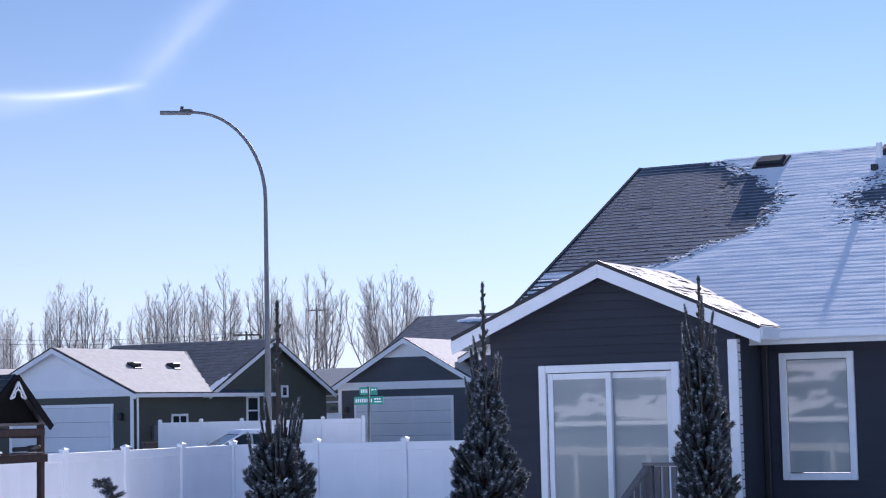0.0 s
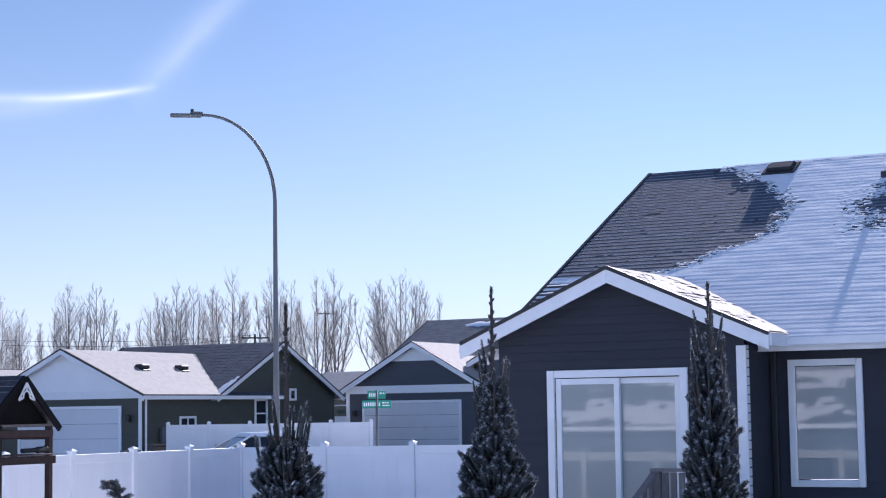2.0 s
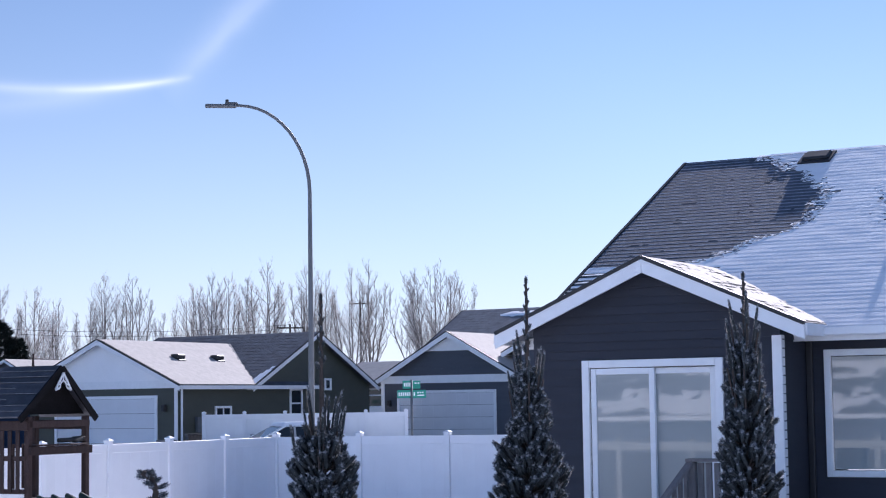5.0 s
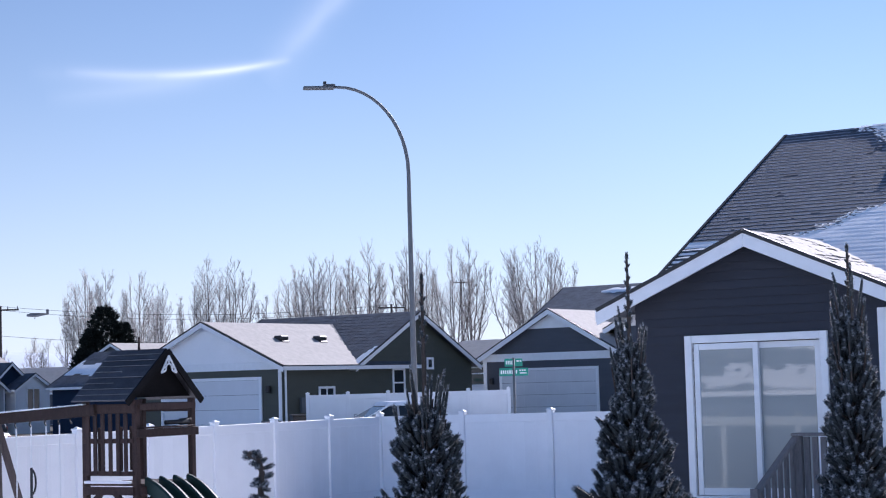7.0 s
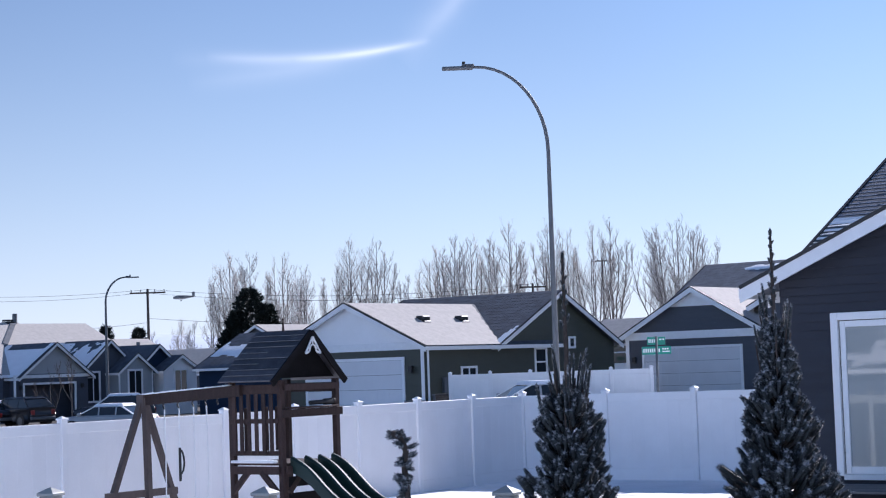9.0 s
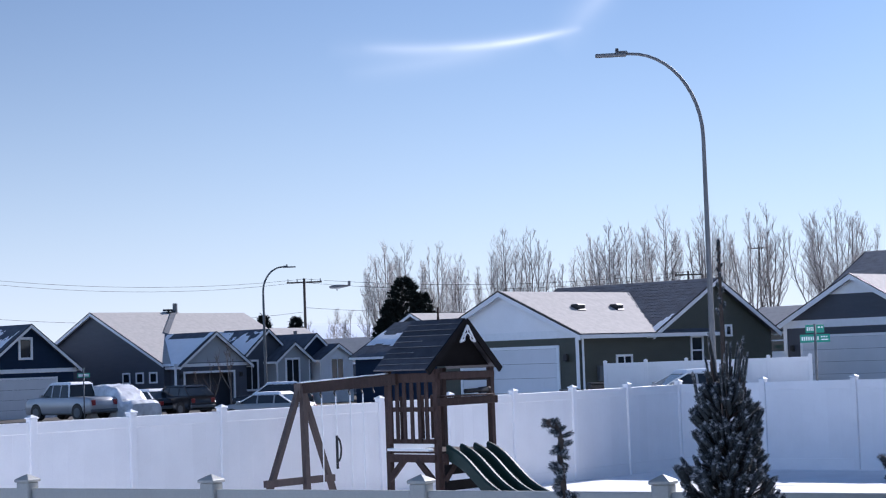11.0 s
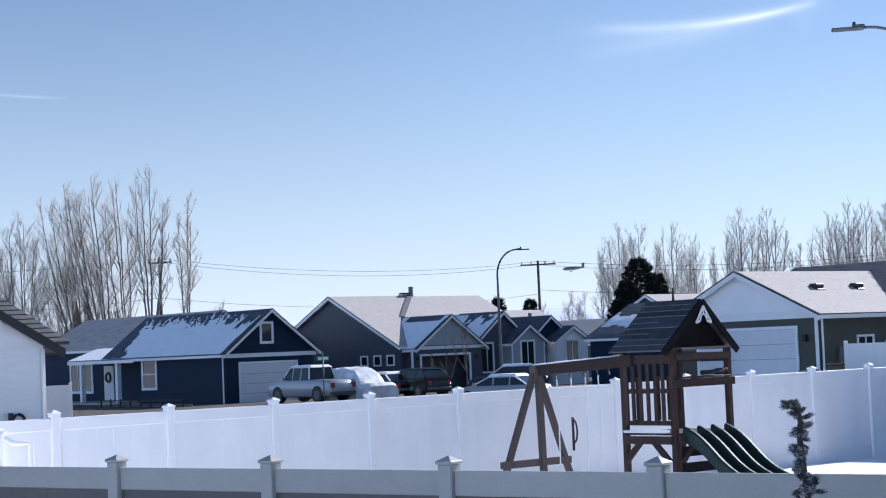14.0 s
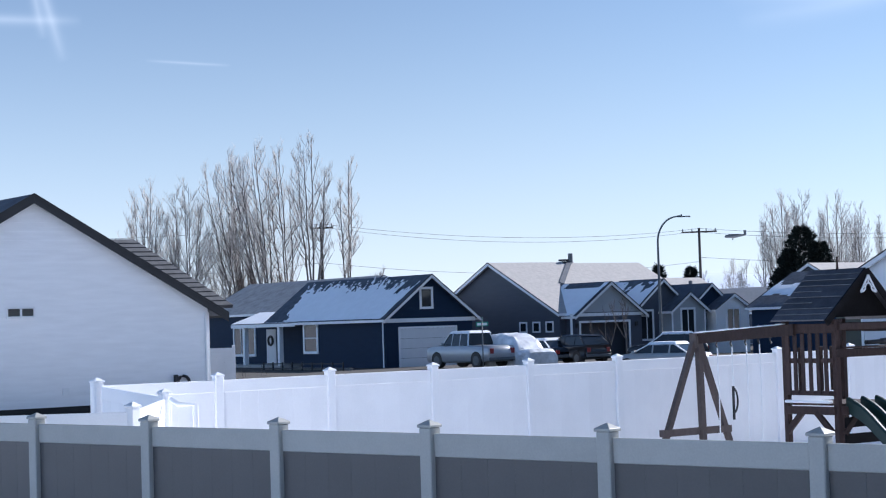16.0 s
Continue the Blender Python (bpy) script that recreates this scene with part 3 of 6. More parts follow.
def main_snow(s, t):
    # bare shingles to the upper left, with frost left on the edges of the courses
    x = s - 3.83
    if t > 5.0:
        edge = -0.95 - (t - 5.0) * 0.85
    elif t > 3.4:
        edge = -0.95 - abs(t - 4.5) * 0.25
    else:
        edge = -1.35 - (3.4 - t) * 1.0
    course = int(t / 0.14)
    edge += 0.26 * nz(x, t, 1.3, 3) + 0.10 * nz(x * 0.6, t, 6, 9) + 0.20 * noise.noise((course * 3.7, x * 1.4, 2.0))
    if t > 6.75:
        edge = min(edge, -2.6 + 0.3 * nz(x, t, 6, 9))
    if t < 2.4:
        edge = -9
    d = (x - edge) * 0.8
    hole = math.hypot((x - 0.85) / 0.62, (t - 4.7) / 0.85)
    d = min(d, hole - 0.8 + 0.5 * nz(x, t, 2, 4) + 0.9 * nz(x * 0.6, t, 16, 2))
    if 0 <= d < 0.22 and nz(x * 0.35, t, 30, 5) < 0.10 - d * 1.6:
        return -1
    if t < 2.2 and x < -1.7:
        return 0.1 if (t / 0.14) % 1 < 0.5 and nz(x * 0.3, t, 8, 1) > -0.15 else -1
    return min(d, 1.0)


snow_sheet(near, (-3.83, 0.5, 3.50), (1, 0, 0), (0, 0.894, 0.447), main_n, 14.1, 7.0, main_snow, (0.035, 0.0233), 0.008, 0.14)
snow_sheet(near, (-3.83, 0.5, 3.50), (1, 0, 0), (0, 0.894, 0.447), main_n, 7.5, 7.0, lambda s, t: 0.05 if (t / 0.14) % 1 < 0.34 and nz(s * 0.5, t, 6, 6) + 0.3 * nz(s, t, 20, 2) > -0.62 else -1, (0.05, 0.0467), 0.0, 0.0, "rime", "rime", "rime along the shingle edges", 0.010)
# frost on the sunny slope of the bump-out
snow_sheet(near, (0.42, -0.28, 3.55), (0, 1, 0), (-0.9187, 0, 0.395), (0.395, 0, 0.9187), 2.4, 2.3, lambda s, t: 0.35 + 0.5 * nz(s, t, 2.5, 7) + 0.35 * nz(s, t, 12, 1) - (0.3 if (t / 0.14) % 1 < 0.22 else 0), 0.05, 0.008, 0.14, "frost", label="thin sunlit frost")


# -- houses across the street --
def olive_house():
    h = thing("olive_house", pose(-11.91, 68.98, 0, 0, 0, GRID), "olive-green ranch house with white gable and garage", "house")
    gable_house(h, -7.4, 0, 0, 9, 0.6, 3.55, 0.46, "y", "olive", over=0.35, rake=0.3, lap=0.18, holes_front=(), gable_mat="white_siding", step=0.3)
    gable_house(h, -8.0, 0.0, 4.9, 13.9, 0.6, 3.52, 0.48, "x", "olive", over=0.35, rake=0.3, lap=0.18, step=0.3, skip=("left",))
    slab(h, "band_board", -7.3, 0.05, -0.05, -0.02, 3.32, 3.62, "trim")
    slab(h, "corner_board", -0.12, 0.03, -0.04, 0.0, 0.6, 3.3, "trim")
    slab(h, "stone_veneer", -0.95, 0.02, -0.1, -0.045, 0.6, 1.35, "stone")
    downspout(h, 0.1, 0.15, 0.6, 3.3)
    garage_door(h, ("front", 0), -5.95, 0.65, 4.9, 2.28)
    wall_lamp(h, ("front", 0), -0.55, 2.55)
    window(h, face_pose(("right", 0.0), 2.45, 1.9, 0.015), 0.9, 0.62, panes=2)
    window(h, face_pose(("right", 0.0), 7.65, 2.15, 0.015), 0.75, 1.05, panes=2, split="h")
    window(h, face_pose(("right", 0.0), 10.3, 3.3, 0.015), 0.34, 0.34)
    slab(h, "meter_box", 0.02, 0.15, 1.1, 1.45, 1.6, 2.2, "steel_pole")
    for y in (2.6, 5.2):
        bm = B()
        for q in ((-2.24, -1.72, 4.40, 4.50), (-2.16, -1.78, 4.50, 4.70)):
            box(bm, q[0], q[1], y - 0.26, y + 0.26, q[2], q[3], 0.04)
        part("roof_vent", bm, "black", h)
    snow_sheet(h, (0.3, 4.6, 3.40), (-1, 0, 0), (0, 0.9, 0.43), (0, -0.43, 0.9), 3.5, 4.0, lambda s, t: 0.42 + 0.25 * t - abs(s - 0.15 - t * 0.02) * 0.9 - t * 0.42 + 0.10 * nz(s, t, 1.2, 8), 0.08, 0.03, label="snow left in the valley")
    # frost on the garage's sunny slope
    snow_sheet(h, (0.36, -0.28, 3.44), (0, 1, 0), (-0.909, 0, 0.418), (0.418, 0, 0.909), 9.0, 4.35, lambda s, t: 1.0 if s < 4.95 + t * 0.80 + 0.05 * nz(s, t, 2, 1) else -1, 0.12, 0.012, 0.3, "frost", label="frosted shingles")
    return h


def slate_house():
    h = thing("slate_house", pose(-4.95, 83.85, 0, 0, 0, GRID), "slate-blue house with white trim and double garage", "house")
    gable_house(h, 0, 7.3, 0, 8, 0.8, 3.75, 0.56, "y", "slate", over=0.5, rake=0.35, lap=0.2, step=0.3, cornice=0.24)
    gable_house(h, -0.3, 16.0, 2.5, 15.5, 0.8, 4.15, 0.475, "x", "slate", roof="grey_frost", over=0.5, rake=0.3, lap=0.2, step=0.3)
    slab(h, "band_board", -0.05, 7.35, -0.06, -0.02, 3.5, 3.85, "trim")
    slab(h, "corner_board", -0.03, 0.15, -0.05, 0.0, 0.8, 3.5, "trim")
    garage_door(h, ("front", 0), 0.95, 0.85, 4.9, 2.2)
    wall_lamp(h, ("front", 0), 0.45, 2.6)
    bm = B()
    quads(bm, ((3.65, -0.05, 5.62), (2.4, -0.05, 4.95), (4.9, -0.05, 4.95)), ((3.65, -0.02, 5.62), (4.9, -0.02, 4.95), (2.4, -0.02, 4.95)), ((2.4, -0.05, 4.95), (2.4, -0.02, 4.95), (4.9, -0.02, 4.95), (4.9, -0.05, 4.95)))
    part("gable_panel", bm, "trim", h)
    snow_sheet(h, (-0.3, 2.0, 3.93), (1, 0, 0), (0, 0.903, 0.429), (0, -0.429, 0.903), 12, 7.6, lambda s, t: max(0.8 - math.hypot((s - 3.6) / 1.7, (t - 7.0) / 0.45), 0.8 - math.hypot((s - 5.6) / 2.2, (t - 4.6) / 1.3)) + 0.3 * nz(s, t, 1, 4), 0.12, 0.06, label="patch of snow")
    # second gable over the entry
    gable_house(h, 6.2, 12.2, 1.2, 8.0, 0.8, 5.0, 0.52, "y", "slate", roof="frost", over=0.4, rake=0.35, lap=0.2, step=0.3, cornice=0.24)
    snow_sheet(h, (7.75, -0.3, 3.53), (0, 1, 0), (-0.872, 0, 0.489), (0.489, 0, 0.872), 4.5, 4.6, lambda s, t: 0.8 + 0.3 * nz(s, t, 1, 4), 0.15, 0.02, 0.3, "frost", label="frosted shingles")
    return h


def navy_house():
    h = thing("navy_house", pose(-48.93, 90.64, 0, 0, 0, GRID), "navy-blue ranch house with porch and snowy roof", "house")
    gable_house(h, -9.2, 0, 0, 6.1, 0.0, 3.15, 0.75, "x", "navy", over=0.35, rake=0.35, lap=0.2, step=0.3)
    slope(h, (-13.4, -0.35, 2.92), (-9.55, -0.35, 2.92), (-13.4, 3.05, 5.47), (-9.55, 3.05, 5.47), "shingle", 0.3)
    gable_house(h, -26, -9.3, 2.0, 10, 0.0, 3.72, 0.5, "x", "navy", roof="shingle_brown", over=0.3, rake=0.2, lap=0.2, step=0.3, skip=("right",))
    slope(h, (-17.5, -0.35, 2.90), (-9.5, -0.35, 2.90), (-17.5, 1.9, 3.66), (-9.5, 1.9, 3.66), "shingle_brown", 0.3)
    slab(h, "porch_fascia", -17.5, -9.5, -0.38, -0.35, 2.68, 2.88, "trim")
    slab(h, "band_board", 0.02, 0.06, -0.2, 6.3, 2.72, 2.95, "trim")
    garage_door(h, ("right", 0), 0.95, 0.1, 3.9, 2.25)
    window(h, face_pose(("right", 0), 2.5, 3.6, 0.015), 0.68, 1.0, panes=1, tw=0.14)
    window(h, face_pose(("front", 0), -8.9, 1.15, 0.015), 1.4, 1.6, panes=2, split="h", tw=0.16)
    window(h, face_pose(("front", 2.0), -21.3, 0.95, 0.015), 2.7, 1.7, panes=3, tw=0.16)
    bm = B()
    box(bm, 0, 1.2, 0, 0.06, 0, 2.2, 0.01)
    d = part("front_door", bm, "door", h, "white front door with a dark wreath")
    d.matrix_basis = face_pose(("front", 2.0), -17.0, 0.35, 0.0)
    bm = B()
    tube(bm, [(0.6 + 0.28 * math.cos(a), 0.1, 1.45 + 0.28 * math.sin(a)) for a in [k * math.pi / 8 for k in range(17)]], 0.08, 6)
    part("wreath", bm, "black", d)
    for x in (-16.1, -11.7):
        slab(h, "porch_post", x - 0.14, x + 0.14, -0.25, 0.03, 0.3, 2.7, "trim")
    slab(h, "porch_floor", -22, -11.5, -0.3, 2.0, 0.0, 0.3, "concrete")
    downspout(h, -0.2, -0.08, 0.1, 2.9)
    snow_sheet(h, (-13.2, -0.35, 2.94), (1, 0, 0), (0, 0.8, 0.6), (0, -0.6, 0.8), 13.2, 4.3, lambda s, t: 1.1 - max(0, t - 1.6) * 0.55 + 0.35 * nz(s, t, 0.5, 2) + 0.34 * nz(s + t * 0.5, t * 0.35, 2.4, 2) + 0.22 * nz(s, t, 7, 4) - (1.5 if s < 2.2 - t * 0.45 + 0.4 * nz(s, t, 1, 6) else 0) - (0.5 if s > 11.8 else 0), 0.12, 0.05, label="streaky snow")
    snow_sheet(h, (-17.5, -0.35, 2.91), (1, 0, 0), (0, 0.947, 0.32), (0, -0.32, 0.947), 8.0, 2.3, lambda s, t: 0.9 - t * 0.25 + 0.5 * nz(s, t, 0.7, 5), 0.15, 0.03, label="patchy snow")
    return h


def grey_house():
    h = thing("grey_house", pose(-43.6, 103.16, 0, 0, 0, GRID), "blue-grey house with an open garage", "house")
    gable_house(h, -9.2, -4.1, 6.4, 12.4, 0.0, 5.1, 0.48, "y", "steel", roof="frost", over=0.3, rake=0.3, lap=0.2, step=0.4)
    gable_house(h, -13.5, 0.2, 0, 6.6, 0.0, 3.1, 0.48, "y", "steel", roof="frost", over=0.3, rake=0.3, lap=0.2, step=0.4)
    # garage wing to the street, its door open
    gable_house(h, -4.0, 1.25, 0.45, 5.75, 0.0, 3.0, 0.70, "x", "steel", over=0.35, rake=0.3, lap=0.2, gable_mat="pale", step=0.3, holes_right=((0.75, 4.65, 0.0, 2.35),))
    slab(h, "band_board", 1.27, 1.31, -0.1, 5.95, 2.75, 2.95, "trim")
    slab(h, "corner_board", 1.1, 1.28, 0.05, 0.1, 0, 2.75, "trim")
    bm = B()
    for y0, y1, z0, z1 in ((0.62, 0.75, 0, 2.48), (4.65, 4.78, 0, 2.48), (0.75, 4.65, 2.35, 2.48)):
        box(bm, 1.2, 1.31, y0, y1, z0, z1, 0.005)
    part("garage_frame", bm, "trim", h, "white frame of the open garage")
    slab(h, "garage_back", -5.0, -4.9, 0.3, 5.6, 0.0, 2.9, "dark")
    slab(h, "garage_ceiling", -4.9, 1.0, 0.3, 5.6, 2.6, 2.65, "dark")
    slab(h, "garage_side", -4.9, 1.0, 5.45, 5.55, 0.0, 2.6, "dark")
    for x in (-3.75, -2.42, -1.1):
        window(h, face_pose(("front", 0), x, 1.92, 0.015), 0.58, 0.5, tw=0.1)
    window(h, face_pose(("front", 0), -6.0, 1.35, 0.015), 1.1, 0.4, tw=0.1)
    bm = B()
    tube(bm, [(-9.4, -0.45, 3.6), (-9.4, -0.5, 3.62), (-9.4, -0.56, 3.66)], [0.12, 0.32, 0.36], 14)
    tube(bm, [(-9.4, 0.0, 3.4), (-9.4, -0.46, 3.6)], 0.03, 6)
    part("satellite_dish", bm, "black", h, "dark satellite dish")
    for y in (0.35, 5.2):
        wall_lamp(h, ("right", 1.25), y, 2.2)
    bm = B()
    tube(bm, [(-6.6, 6.6, 6.0), (-6.6, 6.6, 7.0)], 0.16, 8)
    part("flue", bm, "steel_pole", h)
    va, vb = Vector((-6.6, 6.5, 6.44)), Vector((-3.5, 3.25, 4.95))
    bm = B()
    bar(bm, va, vb, 0.34, 0.05, up=(0.43, 0, 0.9))
    part("valley_strip", bm, "shingle", h, "dark bare valley between the frosted slopes")
    bm = B()
    for z_, r_ in ((6.35, 0.45), (6.5, 0.3)):
        box(bm, -6.9 - r_ / 2, -6.9 + r_, 5.9, 6.5, z_, z_ + 0.12, 0.03)
    part("chimney_flashing", bm, "dark", h)
    snow_sheet(h, (-3.5, 0.1, 2.78), (1, 0, 0), (0, 0.82, 0.573), (0, -0.573, 0.82), 4.9, 3.6, lambda s, t: 0.9 - 0.12 * t + 0.5 * nz(s, t, 0.5, 3) - (0.6 if t > 3.0 else 0), 0.2, 0.05, label="smooth snow")
    return h


olive_house(), slate_house(), navy_house(), grey_house()


def white_house():
    h = thing("white_house", pose(-31.84, 47.28, 0, 0, 0, GRID), "white lap-sided house with dark eaves", "house")
    gable_house(h, -14, 0, -11.6, 0, 0.5, 3.45, 0.57, "x", "lap_white", over=0.55, rake=0.35, lap=0.13, lapdepth=0.03, step=0.3, cornice=0.26)
    for o in h.children:
        if o.name.startswith(("rake_board", "fascia", "soffit")):
            o.data.materials[0] = M["black"]
    slope(h, (-3.6, -6, 3.3), (-3.6, 2.9, 3.45), (-7.6, -6, 5.9), (-7.6, 1.2, 5.9), "shingle_grey", 0.3, 0.035)
    slab(h, "corner_board", -0.1, 0.02, 0.0, 0.05, 0.5, 3.2, "trim")
    window(h, face_pose(("right", 0), -6.55, 3.2, 0.02), 0.8, 0.24, panes=2, tw=0.05)
    slab(h, "foundation", -14, -0.02, -11.5, -0.05, -0.4, 0.5, "dark")
    bm = B()
    tube(bm, [(0.12, -0.95 + 0.2 * math.cos(a), 1.05 + 0.2 * math.sin(a)) for a in [k * math.pi / 6 for k in range(13)]], 0.05, 6)
    box(bm, 0.02, 0.2, -1.25, -1.15, 0.8, 1.3, 0.02)
    part("hose_reel", bm, "black", h, "black wall-mounted hose reel")
    downspout(h, 0.06, -0.1, 0.3, 3.2)
    slab(h, "vent_cover", 0.02, 0.06, -4.9, -4.7, 0.85, 1.05, "trim")
    return h


white_house()


def mirrored_house():
    """Stands beyond the near fence, out of direct view; the sliding door's glass mirrors it."""
    h = thing("low_grey_house", pose(-33.0, -12.5, -0.6, 0, 0, GRID), "low grey house with a snow-patched roof, mirrored in glass", "house")
    gable_house(h, -9, 13, 0, 9, 0, 2.75, 0.42, "x", "steel", roof="shingle_grey", over=0.4, rake=0.3, lap=0.2, step=0.3)
    snow_sheet(h, (13.2, 9.4, 2.63), (-1, 0, 0), (0, -0.922, 0.387), (0, 0.387, 0.922), 22, 5.0, lambda s, t: 0.9 * nz(s, t, 0.45, 6) + 0.45 * nz(s, t, 1.6, 2) - 0.10 + 0.2 * math.sin(t * 1.7), 0.12, 0.04, label="ragged snow patches")


mirrored_house()


# ---- fences ----
def fence_maker(vinyl, panel, post_w, height, rail=0.17):
    bm = B()
    box(bm, -post_w / 2, post_w / 2, -post_w / 2, post_w / 2, -0.15, height + 0.05, 0.008)
    post = mesh_of("post", bm, vinyl)
    bm = B()
    c = post_w / 2 + 0.012
    box(bm, -c, c, -c, c, height + 0.05, height + 0.075, 0.005)
    v = [bm.verts.new((x * c * 0.93, y * c * 0.93, height + 0.0755)) for x, y in ((-1, -1), (1, -1), (1, 1), (-1, 1))]
    t = bm.verts.new((0, 0, height + 0.115))
    for i in range(4):
        bm.faces.new((v[i], v[(i + 1) % 4], t))
    cap = mesh_of("post_cap", bm, vinyl)
    return dict(post=post, cap=cap, vinyl=vinyl, panel=panel, pw=post_w, h=height, rail=rail, cache={})


def fence_run(thing_ob, kit, pts):
    """Posts at pts (x, y, z of the ground), with rails and boards between."""
    for i, p in enumerate(pts):
        p = Vector(p)
        q = Vector(pts[min(i + 1, len(pts) - 1)])
        o = Vector(pts[max(i - 1, 0)])
        ang = math.atan2((q - o).y, (q - o).x)
        ps = share("post", kit["post"], thing_ob, Matrix.Translation(p) @ Matrix.Rotation(ang, 4, "Z"))
        share("post_cap", kit["cap"], ps, Matrix())
        if i + 1 == len(pts):
            break
        L = (q - p).length
        key = round(L, 2)
        if key not in kit["cache"]:
            a, b = kit["pw"] / 2, L - kit["pw"] / 2
            h, r = kit["h"], kit["rail"]
            bm = B()
            box(bm, a, b, -0.024, 0.024, h - r, h, 0.006)
            top = mesh_of("top_rail", bm, kit["vinyl"])
            bm = B()
            box(bm, a, b, -0.024, 0.024, -0.12, 0.06 + r, 0.006)
            low = mesh_of("bottom_rail", bm, kit["vinyl"])
            n = max(1, round((b - a) / 0.28))
            w = (b - a) / n
            bm = B()
            box(bm, 0.0, w - 0.0004, -0.011, 0.011, 0.06 + r - 0.01, h - r + 0.01, 0.0012)
            kit["cache"][key] = (top, low, mesh_of("board", bm, kit["panel"]), n, w, a)
        top, low, board, n, w, a = kit["cache"][key]
        d = q - p
        M0 = Matrix.Translation(p) @ Matrix.Rotation(math.atan2(d.y, d.x), 4, "Z") @ Matrix.Rotation(-math.atan2(d.z, d.xy.length), 4, "Y")
        share("top_rail", top, thing_ob, M0)
        share("bottom_rail", low, thing_ob, M0)
        for k in range(n):
            share("board", board, thing_ob, M0 @ Matrix.Translation((a + k * w, 0, 0)))


far_kit = fence_maker("vinyl", "vinyl", 0.127, 1.80)
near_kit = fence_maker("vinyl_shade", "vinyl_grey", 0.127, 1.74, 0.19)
FA0, FAD = Vector((-14.2, 21.3, 0.14)), Vector((0.872, 1.618, 0.0))
yard = thing("yard_fence", pose(0, 0, 0), "tall white vinyl privacy fence with capped posts", "fence")
run_a = [FA0 + FAD * k for k in range(-1, 12)]
corner = run_a[-1]
FBD = Vector((1.872, -0.994, 0.012))
run_b = [corner + FBD * k for k in range(0, 6)]
fence_run(yard, far_kit, run_a)
fence_run(yard, far_kit, run_b)
front = thing("near_fence", pose(0, 0, 0), "shaded two-tone vinyl fence with pale rails and grey boards", "fence")
FN0, FND = Vector((-12.1, 14.8, 0)), Vector((1.763, -0.493, 0))
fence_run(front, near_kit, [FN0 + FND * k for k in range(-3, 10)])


# ---- street lamp ----
def street_lamp(base, h, arm, turn, r, name="street_lamp"):
    s = thing(name, Matrix.Translation(base) @ Matrix.Rotation(radians(turn), 4, "Z"), "tall galvanised street lamp with curved arm", "street lamp", "street lamps")
    bend = min(arm * 0.95, 2.2)
    bm = B()
    pts, rad = [], []
    for i in range(9):
        z = (h - bend * 1.25) * i / 8
        pts.append((0, 0, z))
        rad.append(r * (1 - 0.45 * i / 8))
    for i in range(1, 13):
        a = math.pi / 2 * i / 12
        pts.append((-(1 - math.cos(a)) * bend, 0, h - bend * 1.25 + math.sin(a) * bend * 1.25))
        rad.append(r * (0.55 - 0.15 * i / 12))
    pts.append((-arm * 1.02, 0, h))
    rad.append(r * 0.4)
    tube(bm, pts, rad, 10)
    part("pole", bm, "steel_pole", s, smooth=True)
    bm = B()
    box(bm, -arm - 0.72, -arm + 0.02, -0.12, 0.12, h - 0.05, h + 0.02, 0.02)
    box(bm, -arm - 0.25, -arm + 0.05, -0.10, 0.10, h + 0.015, h + 0.07, 0.02)
    hd = part("lamp_head", bm, "steel_pole", s)
    bm = B()
    tube(bm, [(-arm - 0.2, 0, h + 0.06), (-arm - 0.2, 0, h + 0.14)], 0.04, 8)
    part("photocell", bm, "black", hd)
    bm = B()
    box(bm, -0.2, 0.2, -0.2, 0.2, -0.3, 0.12, 0.02)
    part("footing", bm, "concrete", s)
    return s


street_lamp((-4.2, 42.79, 0.2), 9.55, 1.75, 10, 0.085)
street_lamp((-36.4, 101.7, 0.05), 8.45, 1.25, 200, 0.11)


# ---- more houses behind ----
def house_block(name, at, label, blocks, extras=None):
    h = thing(name, pose(*at, 0, 0, GRID), label, "house")
    for b in blocks:
        gable_house(h, *b[0], **b[1])
    if extras:
        extras(h)
    return h


FARKW = dict(over=0.3, rake=0.25, lap=0.22, step=0.3)


def bay_extras(y0, wy, wh=1.75):
    def go(h):
        window(h, face_pose(("right", 0.9), wy, 1.25, 0.015), 1.05, wh, panes=2, tw=0.13)
        for y in (y0, y0 + 2.85):
            slab(h, "corner_board", 0.88, 0.925, y - 0.02, y + 0.1, 0.0, 3.0, "trim")
    return go


def first_bay(h):
    bay_extras(2.2, 3.05)(h)
    window(h, face_pose(("right", 0.0), 0.35, 1.2, 0.015), 0.95, 1.75, panes=2, tw=0.13)
    snow_sheet(h, (-4.2, -0.3, 3.03), (1, 0, 0), (0, 0.78, 0.62), (0, -0.62, 0.78), 4.4, 3.0, lambda s, t: 0.3 + 0.9 * nz(s, t, 0.5, 3) + 0.3 * nz(s, t, 3, 1), 0.2, 0.04, label="patchy snow")


house_block("pale_bay_house", (-40.47, 108.6, 0), "grey house with a pale gabled bay window", [
    ((-4, 0, 0.0, 4.4, 0, 3.25, 0.80, "x", "steel"), FARKW),
    ((-3, 0.9, 2.2, 5.1, 0, 3.1, 0.70, "x", "pale"), FARKW)], first_bay)


def second_bay(h):
    bay_extras(6.1, 7.1, 1.7)(h)
    bm = B()
    tube(bm, [(-3, 7.6, 3.9), (-3, 7.6, 4.95)], 0.13, 8)
    part("flue", bm, "steel_pole", h)


